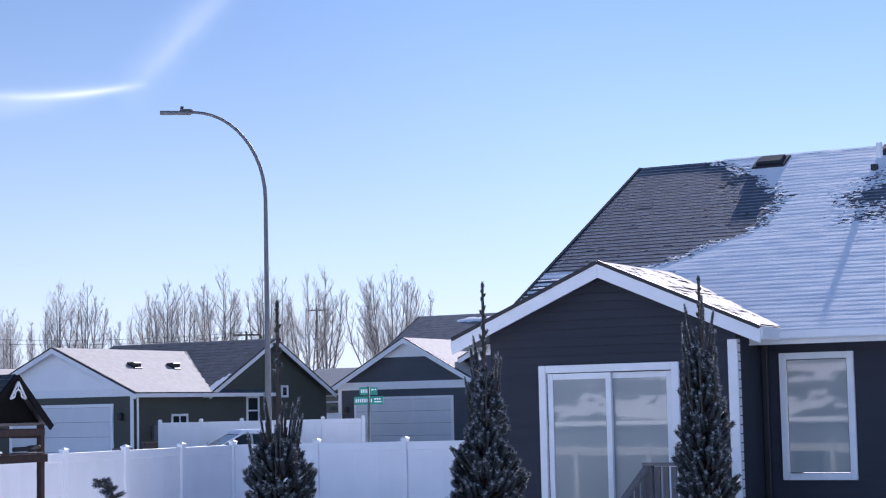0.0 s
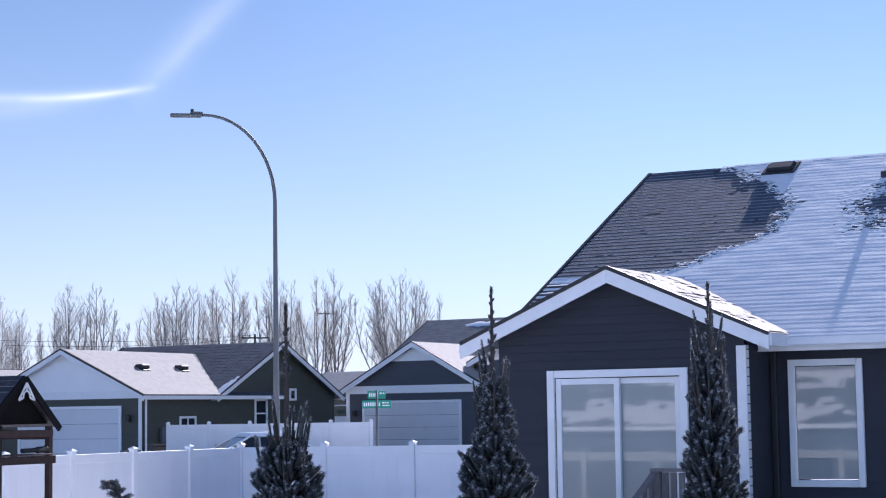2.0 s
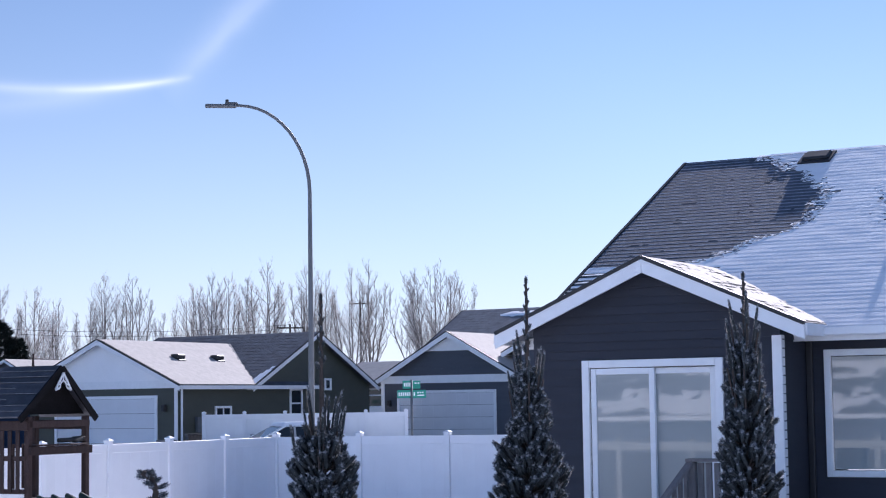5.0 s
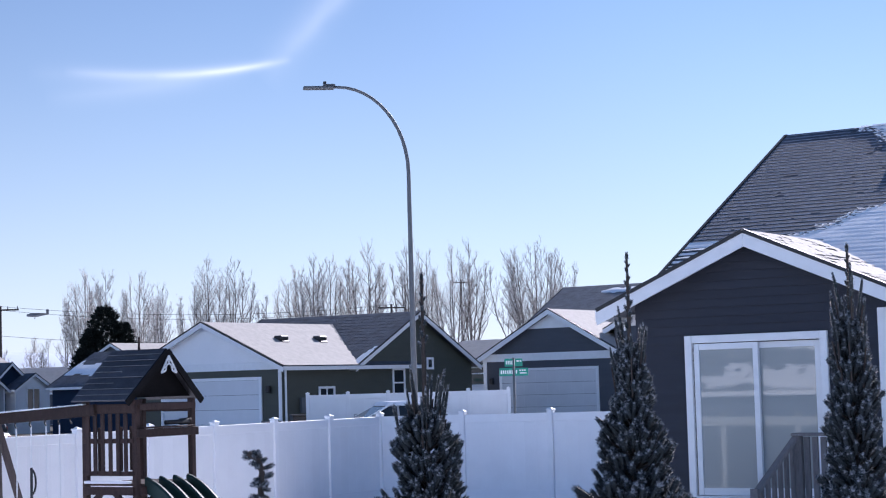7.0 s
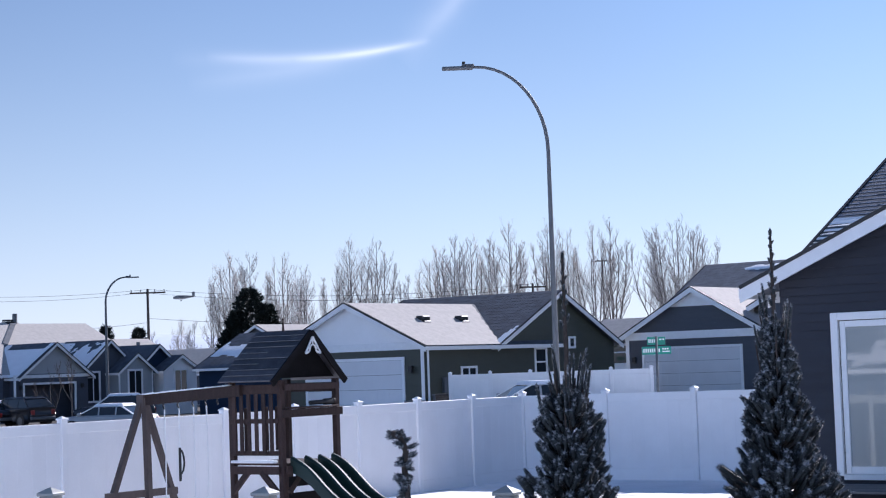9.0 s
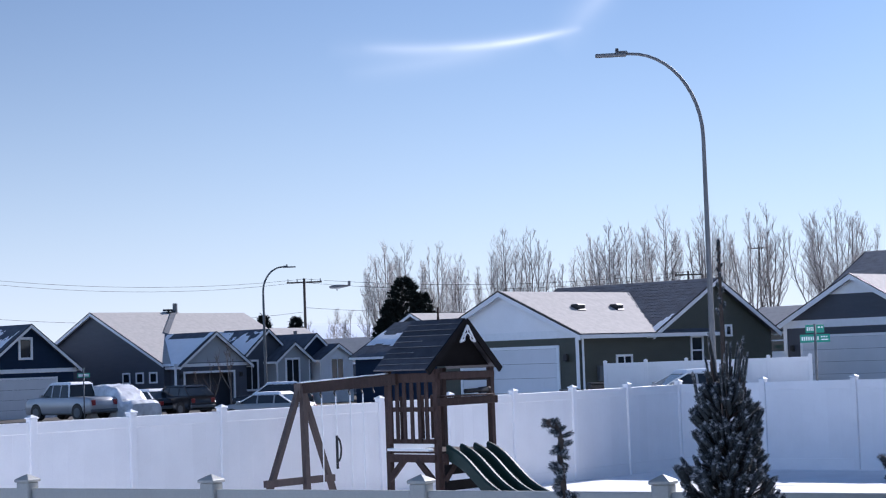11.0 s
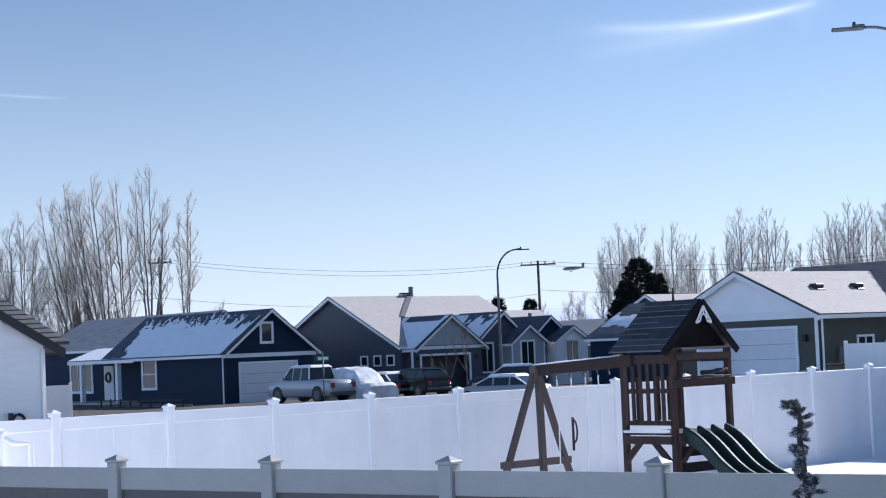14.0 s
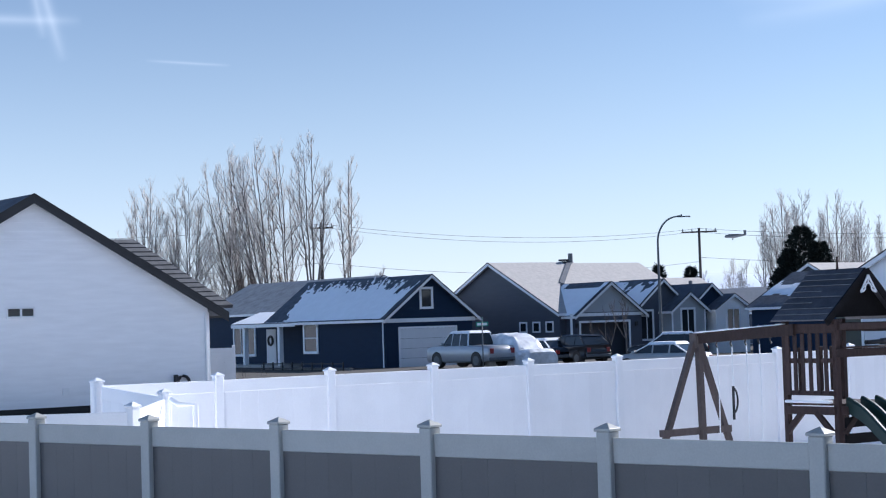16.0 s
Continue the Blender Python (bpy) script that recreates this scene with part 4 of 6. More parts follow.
house_block("white_bay_house", (-40.47, 108.6, 0), "dark navy house with a white gabled bay", [
    ((-6, 0, 4.5, 8.4, 0, 3.15, 0.78, "x", "navy"), FARKW),
    ((-3, 0.9, 6.1, 9.1, 0, 3.08, 0.58, "x", "white_siding"), FARKW),
    ((-14, -6.2, 6.5, 15, 0, 3.3, 0.52, "y", "slate", "frost"), FARKW)], second_bay)


def low_snow(h):
    snow_sheet(h, (0, -0.3, 3.0), (1, 0, 0), (0, 0.89, 0.45), (0, -0.45, 0.89), 9, 4.2, lambda s, t: 0.55 - abs(t - 2.4 + 0.2 * s) * 0.5 - s * 0.10 + 0.35 * nz(s, t, 0.6, 8), 0.2, 0.05, label="patchy snow")


house_block("dark_navy_house", (-32.6, 107.6, 0.05), "dark navy house with a low snow-patched roof", [
    ((0, 11, 0, 8, 0, 3.05, 0.5, "x", "navy"), FARKW)], low_snow)
house_block("frost_roofed_house", (-32.4, 120.9, 0.2), "dark house with a frosted gable roof", [
    ((-4.8, 4.8, 0, 11, 0, 3.3, 0.5, "y", "slate", "frost"), FARKW)])
house_block("low_far_house", (-52.5, 150, 0), "long low house with a frosted roof", [
    ((-6, 16, 0, 9, 0, 2.8, 0.45, "x", "slate", "frost"), FARKW)])


def small_white(h):
    window(h, face_pose(("front", 0.0), 2.1, 1.55, 0.015), 0.9, 1.2, panes=2, split="h")


house_block("small_white_house", (-8.4, 99.3, 0.9), "small pale house with a snowy roof", [
    ((0, 6, 0, 6, 0, 2.75, 0.42, "x", "white_siding", "frost"), FARKW)], small_white)


# ---- gate fence beside the white house and the fence by the olive house ----
gate = thing("gate_fence", pose(0, 0, 0), "low white vinyl fence with a gate", "fence")
fence_run(gate, far_kit, [(-15.05, 19.68, 0.14), (-13.3, 18.75, 0.02)])
fence_run(gate, far_kit, [(-13.3, 18.75, 0.0), (-12.47, 16.95, -0.06), (-13.9, 15.9, -0.05)])
bm = B()
tube(bm, [(-13.1, 18.6, 1.80), (-12.95, 18.55, 1.74), (-12.6, 18.4, 1.74), (-12.6, 18.4, 0.1)], 0.035, 8)
part("handrail", bm, "vinyl", gate, "white tubular handrail")
side_kit = fence_maker("vinyl", "vinyl", 0.127, 1.60)
side_fence = thing("side_fence", pose(0, 0, 0), "white vinyl fence beside the olive house", "fence")
p0, p1 = Vector((-9.83, 62.23, 0.72)), Vector((-2.9, 62.95, 0.72))
fence_run(side_fence, side_kit, [p0.lerp(p1, k / 5) for k in range(6)])


fence_run(side_fence, side_kit, [(-40.9, 60.6, 0.3), (-40.0, 61.2, 0.3)])
back_fence = thing("back_fence", pose(0, 0, 0), "white vinyl fence seen mirrored in the glass", "fence")
fence_run(back_fence, far_kit, [Vector((-9, 3.5, 0)) + Vector((-0.86, -1.62, 0)) * k for k in range(8)])

# ---- play tower with swing beam and slide ----
def play_set():
    s = thing("play_set", pose(-6.72, 26.30, 0.1, 0, 0, GRID), "stained cedar play tower with swing beam and green slide", "playset")
    w, d = 1.0, 1.25
    for x, y in ((0, 0), (-w, 0), (0, d), (-w, d)):
        slab(s, "corner_post", x - 0.045, x + 0.045, y - 0.045, y + 0.045, 0, 2.42, "wood", 0.008)
    # roof of overlapping boards
    zr, ze, x0, x1 = 3.16, 2.40, -1.03, 0.07
    for side, ye in ((0, -0.28), (1, d + 0.15)):
        n = 9
        for i in range(n):
            a, b = i / n, (i + 1.12) / n
            ya, yb = ye + (d / 2 - ye) * a, ye + (d / 2 - ye) * min(b, 1.0)
            za, zb = ze + (zr - ze) * a, ze + (zr - ze) * min(b, 1.0)
            bm = B()
            bar(bm, (x0, (ya + yb) / 2, (za + zb) / 2 + 0.008), (x1, (ya + yb) / 2, (za + zb) / 2 + 0.008), math.hypot(yb - ya, zb - za), 0.014, up=(0, za - zb, yb - ya))
            rb = part("roof_board", bm, "roof_panel", s)
            if side == 0:
                bm = B()
                bar(bm, (x0 + 0.02, ya - 0.004, za + 0.02), (x1 - 0.02 - 0.5 * (i in (3, 5)), ya - 0.004, za + 0.02), 0.016, 0.010)
                part("frost_edge", bm, "roof_frost", rb, "frost along the board's edge")
    bm = B()
    tube(bm, [(x0 + 0.55, d / 2, zr), (x0 + 0.55, d / 2, zr + 0.16), (x0 + 0.55, d / 2, zr + 0.2)], [0.022, 0.012, 0.02], 8)
    part("finial", bm, "wood", s)
    # gable board with bracket
    bm = B()
    y0, y1 = -0.12, d + 0.12
    tri = [(y0, ze + 0.05), (y1, ze + 0.05), (d / 2, zr - 0.02)]
    v = [[bm.verts.new((x, y, z)) for y, z in tri] for x in (-0.14, -0.11)]
    bm.faces.new(v[0]), bm.faces.new(v[1][::-1])
    for i in range(3):
        bm.faces.new((v[0][i], v[0][(i + 1) % 3], v[1][(i + 1) % 3], v[1][i]))
    part("gable_board", bm, "wood_dark", s)
    for ye in (-0.28, d + 0.15):
        bm = B()
        bar(bm, (0.09, ye, ze - 0.03), (0.09, d / 2, zr - 0.03), 0.03, 0.10)
        part("barge_board", bm, "wood_dark", s)
    bm = B()
    c, zt = d / 2, zr - 0.10
    for q in (-1, 1):
        bar(bm, (0.115, c, zt), (0.115, c + q * 0.17, zt - 0.25), 0.02, 0.026)
        bar(bm, (0.115, c + q * 0.09, zt - 0.225), (0.115, c + q * 0.17, zt - 0.25), 0.02, 0.03)
        arch = [(0.115, c + q * 0.075 * math.cos(a_), zt - 0.225 + 0.11 * math.sin(a_)) for a_ in (0, 0.5, 1.0, 1.57)]
        tube(bm, arch, 0.012, 6)
        bar(bm, arch[1], (0.115, c + q * 0.115, zt - 0.17), 0.02, 0.018)
    tube(bm, [(0.115, c, zt - 0.11), (0.115, c, zt - 0.02)], 0.011, 6)
    part("gable_bracket", bm, "trim", s, "white scalloped gable bracket")
    # beams, floor, rails
    slab(s, "top_beam", -w, 0.05, -0.09, -0.052, 2.22, 2.36, "wood")
    slab(s, "top_beam", 0.052, 0.09, 0, d, 2.26, 2.36, "wood")
    slab(s, "top_beam", -w, 0, d + 0.052, d + 0.09, 2.22, 2.36, "wood")
    slab(s, "counter_rail", 0.052, 0.10, -0.05, d + 0.05, 1.86, 1.98, "wood")
    slab(s, "counter_shelf", -0.08, 0.13, 0.05, d - 0.05, 1.985, 2.01, "wood")
    for k in range(7):
        slab(s, "floor_board", -w + k * 0.145 - 0.02, -w + k * 0.145 + 0.12, 0.0, d, 1.15, 1.18, "wood", 0.003)
    slab(s, "floor_beam", -w, 0, -0.09, -0.052, 1.02, 1.14, "wood")
    slab(s, "floor_beam", 0.052, 0.09, 0, d, 1.02, 1.14, "wood")
    slab(s, "snow_ledge", -w + 0.06, -0.06, -0.14, -0.03, 1.19, 1.23, "snow", 0.012, "snow on the ledge")
    slab(s, "rail", -w, 0, -0.08, -0.052, 1.30, 1.37, "wood")
    slab(s, "rail", -w, 0, -0.08, -0.052, 1.78, 1.85, "wood")
    for k in range(6):
        x = -w + 0.12 + k * 0.152
        slab(s, "slat", x - 0.036, x + 0.036, -0.103, -0.081, 1.32, 2.22, "wood", 0.004)
    for k in range(5):
        y = 0.15 + k * 0.235
        slab(s, "slat", -w - 0.10, -w - 0.08, y - 0.036, y + 0.036, 1.32, 2.0, "wood", 0.004)
    for a, b in (((-w + 0.05, -0.07, 0.75), (-w + 0.36, -0.07, 1.05)), ((-0.05, -0.07, 0.75), (-0.36, -0.07, 1.05)), ((0.07, 0.05, 0.75), (0.07, 0.36, 1.05))):
        bm = B()
        bar(bm, a, b, 0.045, 0.09)
        part("knee_brace", bm, "wood", s)
    for k in range(3):
        slab(s, "wall_board", 0.06, 0.085, 0.05, d - 0.05, 0.35 + 0.24 * k, 0.50 + 0.24 * k, "wood_dark", 0.004)
    # telescope
    bm = B()
    tube(bm, [(0.03, 0.62, 2.06), (0.03, 0.92, 2.065), (0.03, 0.95, 2.065), (0.03, 1.15, 2.07)], [0.035, 0.035, 0.05, 0.05], 10)
    tl = part("telescope", bm, "black", s, "black toy telescope")
    bm = B()
    tube(bm, [(0.03, 1.13, 2.07), (0.03, 1.165, 2.07)], 0.056, 12)
    part("ring", bm, "wood", tl, "copper-coloured end ring")
    # swing beam and its frame
    xe = -2.95
    bm = B()
    bar(bm, (-w + 0.3, -0.12, 2.28), (xe - 0.12, 0.0, 2.16), 0.06, 0.17)
    beam = part("swing_beam", bm, "wood", s)
    bm = B()
    n = 26
    for i in range(n):
        x = -w - (abs(xe) - w) * i / n
        if noise.noise((x * 3, 1, 1)) > -0.25:
            z = 2.28 + (2.16 - 2.28) * (x + w - 0.3) / (xe + w - 0.3) + 0.09
            box(bm, x - 0.045, x + 0.045, -0.10, -0.03, z, z + 0.012 + 0.012 * random.random(), 0.004)
    part("snow_ridge", bm, "snow", beam, "thin snow on top")
    for q in (-1, 1):
        bm = B()
        bar(bm, (xe, q * 0.05, 2.12), (xe + 0.03, q * 0.92 - 0.10, 0.0), 0.085, 0.085)
        part("frame_leg", bm, "wood_leg", s)
    bm = B()
    bar(bm, (xe + 0.05, 0, 2.2), (xe + 0.1, 0, 0.0), 0.09, 0.09)
    part("frame_leg", bm, "wood_leg", s)
    bm = B()
    bar(bm, (xe + 0.03, -0.84, 0.70), (xe + 0.03, 0.65, 0.70), 0.09, 0.11)
    part("cross_brace", bm, "wood_leg", s)
    slab(s, "beam_bracket", xe - 0.07, xe + 0.07, -0.08, 0.08, 2.02, 2.26, "wood_leg")
    # ropes, hooks and grip
    for i, x in enumerate((-2.42, -2.1, -1.78, -1.5, -1.25)):
        zt = 2.28 + (2.16 - 2.28) * (x + w - 0.3) / (xe + w - 0.3) - 0.08
        bm = B()
        tube(bm, [(x, -0.05, zt + 0.03), (x - 0.03, -0.05, zt - 0.04), (x, -0.05, zt - 0.09)], 0.014, 6)
        hook = part("swing_hook", bm, "black", s)
        if i < 4:
            bm = B()
            tube(bm, [(x, -0.05, zt - 0.09), (x + 0.01, -0.05, 1.3), (x, -0.05, 0.95 if i == 1 else 0.62)], 0.011, 5)
            part("rope", bm, "trim", s)
    bm = B()
    tube(bm, [(-2.1, -0.05, 1.42), (-2.1, -0.05, 0.9)], 0.022, 6)
    tube(bm, [(-2.1 + 0.09 * math.sin(a), -0.05, 1.2 - 0.19 * math.cos(a)) for a in [k * math.pi / 8 for k in range(9)]], 0.016, 6)
    part("trapeze_grip", bm, "black", s, "black plastic swing grip")
    # wavy double slide
    for q in range(4):
        y = 0.16 + q * 0.31
        bm = B()
        pts = []
        for k in range(17):
            t = k / 16
            pts.append((0.05 + 1.75 * t, y, 1.24 - 1.10 * t + 0.055 * math.sin(t * 9.5) * (1 - t * 0.4)))
        prev = None
        for x, yy, z in pts:
            ring = [bm.verts.new(c) for c in ((x, yy - 0.035, z - 0.20), (x, yy - 0.045, z), (x, yy - 0.02, z + 0.035), (x, yy + 0.02, z + 0.035), (x, yy + 0.045, z), (x, yy + 0.035, z - 0.20))]
            if prev:
                for i in range(6):
                    bm.faces.new((prev[i], prev[(i + 1) % 6], ring[(i + 1) % 6], ring[i]))
            else:
                bm.faces.new(ring)
            prev = ring
        bm.faces.new(prev[::-1])
        part("slide_rail", bm, "green_plastic", s, smooth=False)
    bm = B()
    prev = None
    for k in range(17):
        t = k / 16
        x, z = 0.05 + 1.75 * t, 1.11 - 1.10 * t + 0.055 * math.sin(t * 9.5) * (1 - t * 0.4)
        ring = [bm.verts.new((x, yy, z + dz)) for yy, dz in ((0.16, 0), (1.09, 0), (1.09, -0.03), (0.16, -0.03))]
        if prev:
            for i in range(4):
                bm.faces.new((prev[i], prev[(i + 1) % 4], ring[(i + 1) % 4], ring[i]))
        prev = ring
    part("slide_bed", bm, "green_plastic", s, smooth=False)
    return s


M["wood_leg"] = mat("weathered_leg_wood", (0.11, 0.088, 0.082), 0.8, 0.2, 5, 0.3, 40, stretch=(3, 3, 1), each=0.3, spec=0.25)
M["roof_frost"] = mat("frosted_roof_edge", (0.13, 0.135, 0.15), 0.7, 0.5, 9, 0.2, 40)
M["roof_panel"] = mat("dark_roof_board", (0.050, 0.050, 0.058), 0.4, 0.45, 6, 0.2, 40, each=0.5)
play_set()


# ---- stairs by the sliding door ----
def door_steps():
    s = thing("door_steps", pose(3.65, 22.71, 0, 0, 0, GRID), "weathered wooden steps with railing at the sliding door", "steps")
    for k in range(8):
        slab(s, "deck_board", -2.7 + k * 0.0, 0.1, -1.25 + k * 0.152, -1.11 + k * 0.152, 0.93, 0.96, "grey_wood", 0.003)
    for x in (-2.6, -1.35, 0.0):
        slab(s, "deck_post", x - 0.05, x + 0.05, -1.2, -1.1, 0.3, 0.93, "grey_wood")
    slab(s, "rail_post", -0.80, -0.71, -1.2, -1.11, 0.4, 1.88, "grey_wood")
    slab(s, "rail_post", 0.05, 0.14, -1.2, -1.11, 0.4, 1.88, "grey_wood")
    slab(s, "hand_rail", -0.82, 0.16, -1.24, -1.08, 1.885, 1.92, "grey_wood")
    for k in range(7):
        x = -0.66 + k * 0.105
        slab(s, "baluster", x - 0.034, x + 0.034, -1.15, -1.11, 0.75, 1.87, "grey_wood", 0.004)
    bm = B()
    bar(bm, (-0.76, -1.16, 1.90), (-1.02, -1.9, 1.24), 0.09, 0.04)
    part("stair_rail", bm, "grey_wood", s)
    bm = B()
    bar(bm, (-1.02, -1.9, 1.30), (-1.02, -1.9, 0.3), 0.09, 0.09)
    part("rail_post", bm, "grey_wood", s)
    for k in range(1, 7):
        f = k / 7
        x, y, z = -0.76 - 0.26 * f, -1.16 - 0.74 * f, 1.86 - 0.66 * f
        slab(s, "baluster", x - 0.02, x + 0.02, y - 0.034, y + 0.034, z - 0.95, z, "grey_wood", 0.004)
    for k in range(4):
        slab(s, "stair_tread", -1.9, -0.75, -1.55 - 0.26 * k, -1.27 - 0.26 * k, 0.74 - 0.18 * k, 0.78 - 0.18 * k, "grey_wood", 0.004)
    return s


door_steps()


# ---- trees ----
def mesh_np(name, verts, faces, material):
    me = bpy.data.meshes.new(name)
    me.from_pydata(verts, [], faces)
    me.materials.append(M[material])
    me.shade_smooth()
    return me


def limb(vs, fs, p, d, L, r0, r1, segs, rng, up=0.0, wob=0.12, sides=3):
    """A tapering bent stick; returns its points."""
    pts = [p]
    d = d.normalized()
    for i in range(segs):
        d = (d + Vector((rng.uniform(-wob, wob), rng.uniform(-wob, wob), rng.uniform(-wob, wob) * 0.5 + up))).normalized()
        pts.append(pts[-1] + d * (L / segs))
    base = len(vs)
    for i, q in enumerate(pts):
        t = i / segs
        a = (pts[min(i + 1, segs)] - pts[max(i - 1, 0)]).normalized()
        s = a.orthogonal().normalized()
        b = a.cross(s)
        r = r0 + (r1 - r0) * t
        for k in range(sides):
            c = 2 * math.pi * k / sides
            vs.append(q + (s * math.cos(c) + b * math.sin(c)) * r)
    for i in range(segs):
        for k in range(sides):
            a, b = base + i * sides + k, base + i * sides + (k + 1) % sides
            fs.append((a, b, b + sides, a + sides))
    return pts


def bare_tree(name, H, seed, width=2.2, stems=3, fork=0.14, label="bare poplar with frosted upright twigs", twig="twig", fat=1.0, limbs=15, twigs=7, tilt=0.0):
    """A leafless tree: stems that fork low and turn upright, limbs, and a crown of fine twigs within a rounded outline."""
    rng = random.Random(seed)
    t = thing(name, pose(0, 0, 0), label, "tree", "bare trees")
    tv, tf, bv, bf, lv, lf = [], [], [], [], [], []
    zc = 0.55 * H
    sz = min(1.0, H / 9)

    def inside(p):
        w = width * (0.55 + 0.45 * p.z / zc) if p.z < zc else width * math.sqrt(max(0.0, 1 - ((p.z - zc) / (H * 1.02 - zc)) ** 2))
        return math.hypot(p.x - tilt * p.z, p.y) < w

    base_r = 0.0125 * H * fat
    trunk = limb(tv, tf, Vector((0, 0, -0.1 * sz)), Vector((tilt, 0, 1)), fork * H + 0.1 * sz, base_r, base_r * 0.8, 2, rng, 0, 0.03, 7)
    foot = trunk[-1]
    for st in range(stems):
        az = 2 * math.pi * st / max(1, stems) + rng.uniform(-0.5, 0.5)
        rr = width * (rng.uniform(0.0, 0.15) if st == 0 else rng.uniform(0.30, 0.88))
        top = H * (1 - 0.20 * (rr / width) ** 2) * (1 if st == 0 else rng.uniform(0.90, 0.99))
        pts, bend = [], rng.uniform(1.3, 2.2)
        for i in range(11):
            f = i / 10
            o = rr * (1 - (1 - f) ** bend)
            wob = 0.018 * H * f * (1 - f)
            pts.append(Vector((foot.x + math.cos(az) * o + tilt * f * (top - foot.z) + rng.uniform(-wob, wob), foot.y + math.sin(az) * o + rng.uniform(-wob, wob), foot.z + (top - foot.z) * f)))
        r0 = base_r * (0.85 if stems == 1 else 0.62)
        for i in range(10):
            limb(tv, tf, pts[i], pts[i + 1] - pts[i], (pts[i + 1] - pts[i]).length * 1.02, r0 + (0.016 * sz - r0) * (i / 10) ** 0.8, r0 + (0.016 * sz - r0) * ((i + 1) / 10) ** 0.8, 1, rng, 0, 0.0, 6)
        for i in range(limbs):
            f = 0.24 + 0.73 * (i + rng.random()) / limbs
            k = min(9, int(f * 10))
            p = pts[k].lerp(pts[k + 1], f * 10 - k)
            a = az + rng.uniform(-1.9, 1.9) if st else rng.uniform(0, 2 * math.pi)
            out = rng.uniform(0.45, 1.0)
            d = Vector((math.cos(a) * out, math.sin(a) * out, 1))
            L = H * (0.30 * (1 - f) + 0.07) * rng.uniform(0.7, 1.1)
            while L > 0.05 * H and not inside(p + d.normalized() * L):
                L *= 0.8
            lp = limb(lv, lf, p, d, L, 0.0030 * H * fat * (1.1 - f * 0.7), 0.012 * sz, 5, rng, 0.05, 0.10, 4)
            n2 = max(5, int(L / sz * 2.3))
            for j in range(n2):
                g = 0.12 + 0.88 * (j + rng.random()) / n2
                kk = min(4, int(g * 5))
                q = lp[kk].lerp(lp[kk + 1], g * 5 - kk)
                a2, o2 = rng.uniform(0, 2 * math.pi), rng.uniform(0.35, 0.8)
                d2 = Vector((math.cos(a2) * o2, math.sin(a2) * o2, 1))
                L2 = (0.45 * sz + 0.10 * L) * rng.uniform(0.7, 1.5)
                sp = limb(bv, bf, q, d2, L2, 0.0125 * sz, 0.007 * sz, 2, rng, 0.06, 0.16, 3)
                for m in range(twigs):
                    w = sp[0].lerp(sp[2], rng.random())
                    a3, o3 = rng.uniform(0, 2 * math.pi), rng.uniform(0.3, 0.8)
                    limb(bv, bf, w, Vector((math.cos(a3) * o3, math.sin(a3) * o3, 1.0)), L2 * rng.uniform(0.35, 0.75), 0.0088 * sz, 0.005 * sz, 1, rng, 0.1, 0.1, 3)
    tr = new("trunk", mesh_np("trunk", tv, tf, "bark"))
    tr.parent = t
    for nm, v_, f_, mt in (("branchwork", lv, lf, "bark"), ("crown", bv, bf, twig)):
        cr = new(nm, mesh_np(nm, v_, f_, mt))
        cr.parent = t
        cr["kind"] = "stuff"
    return t


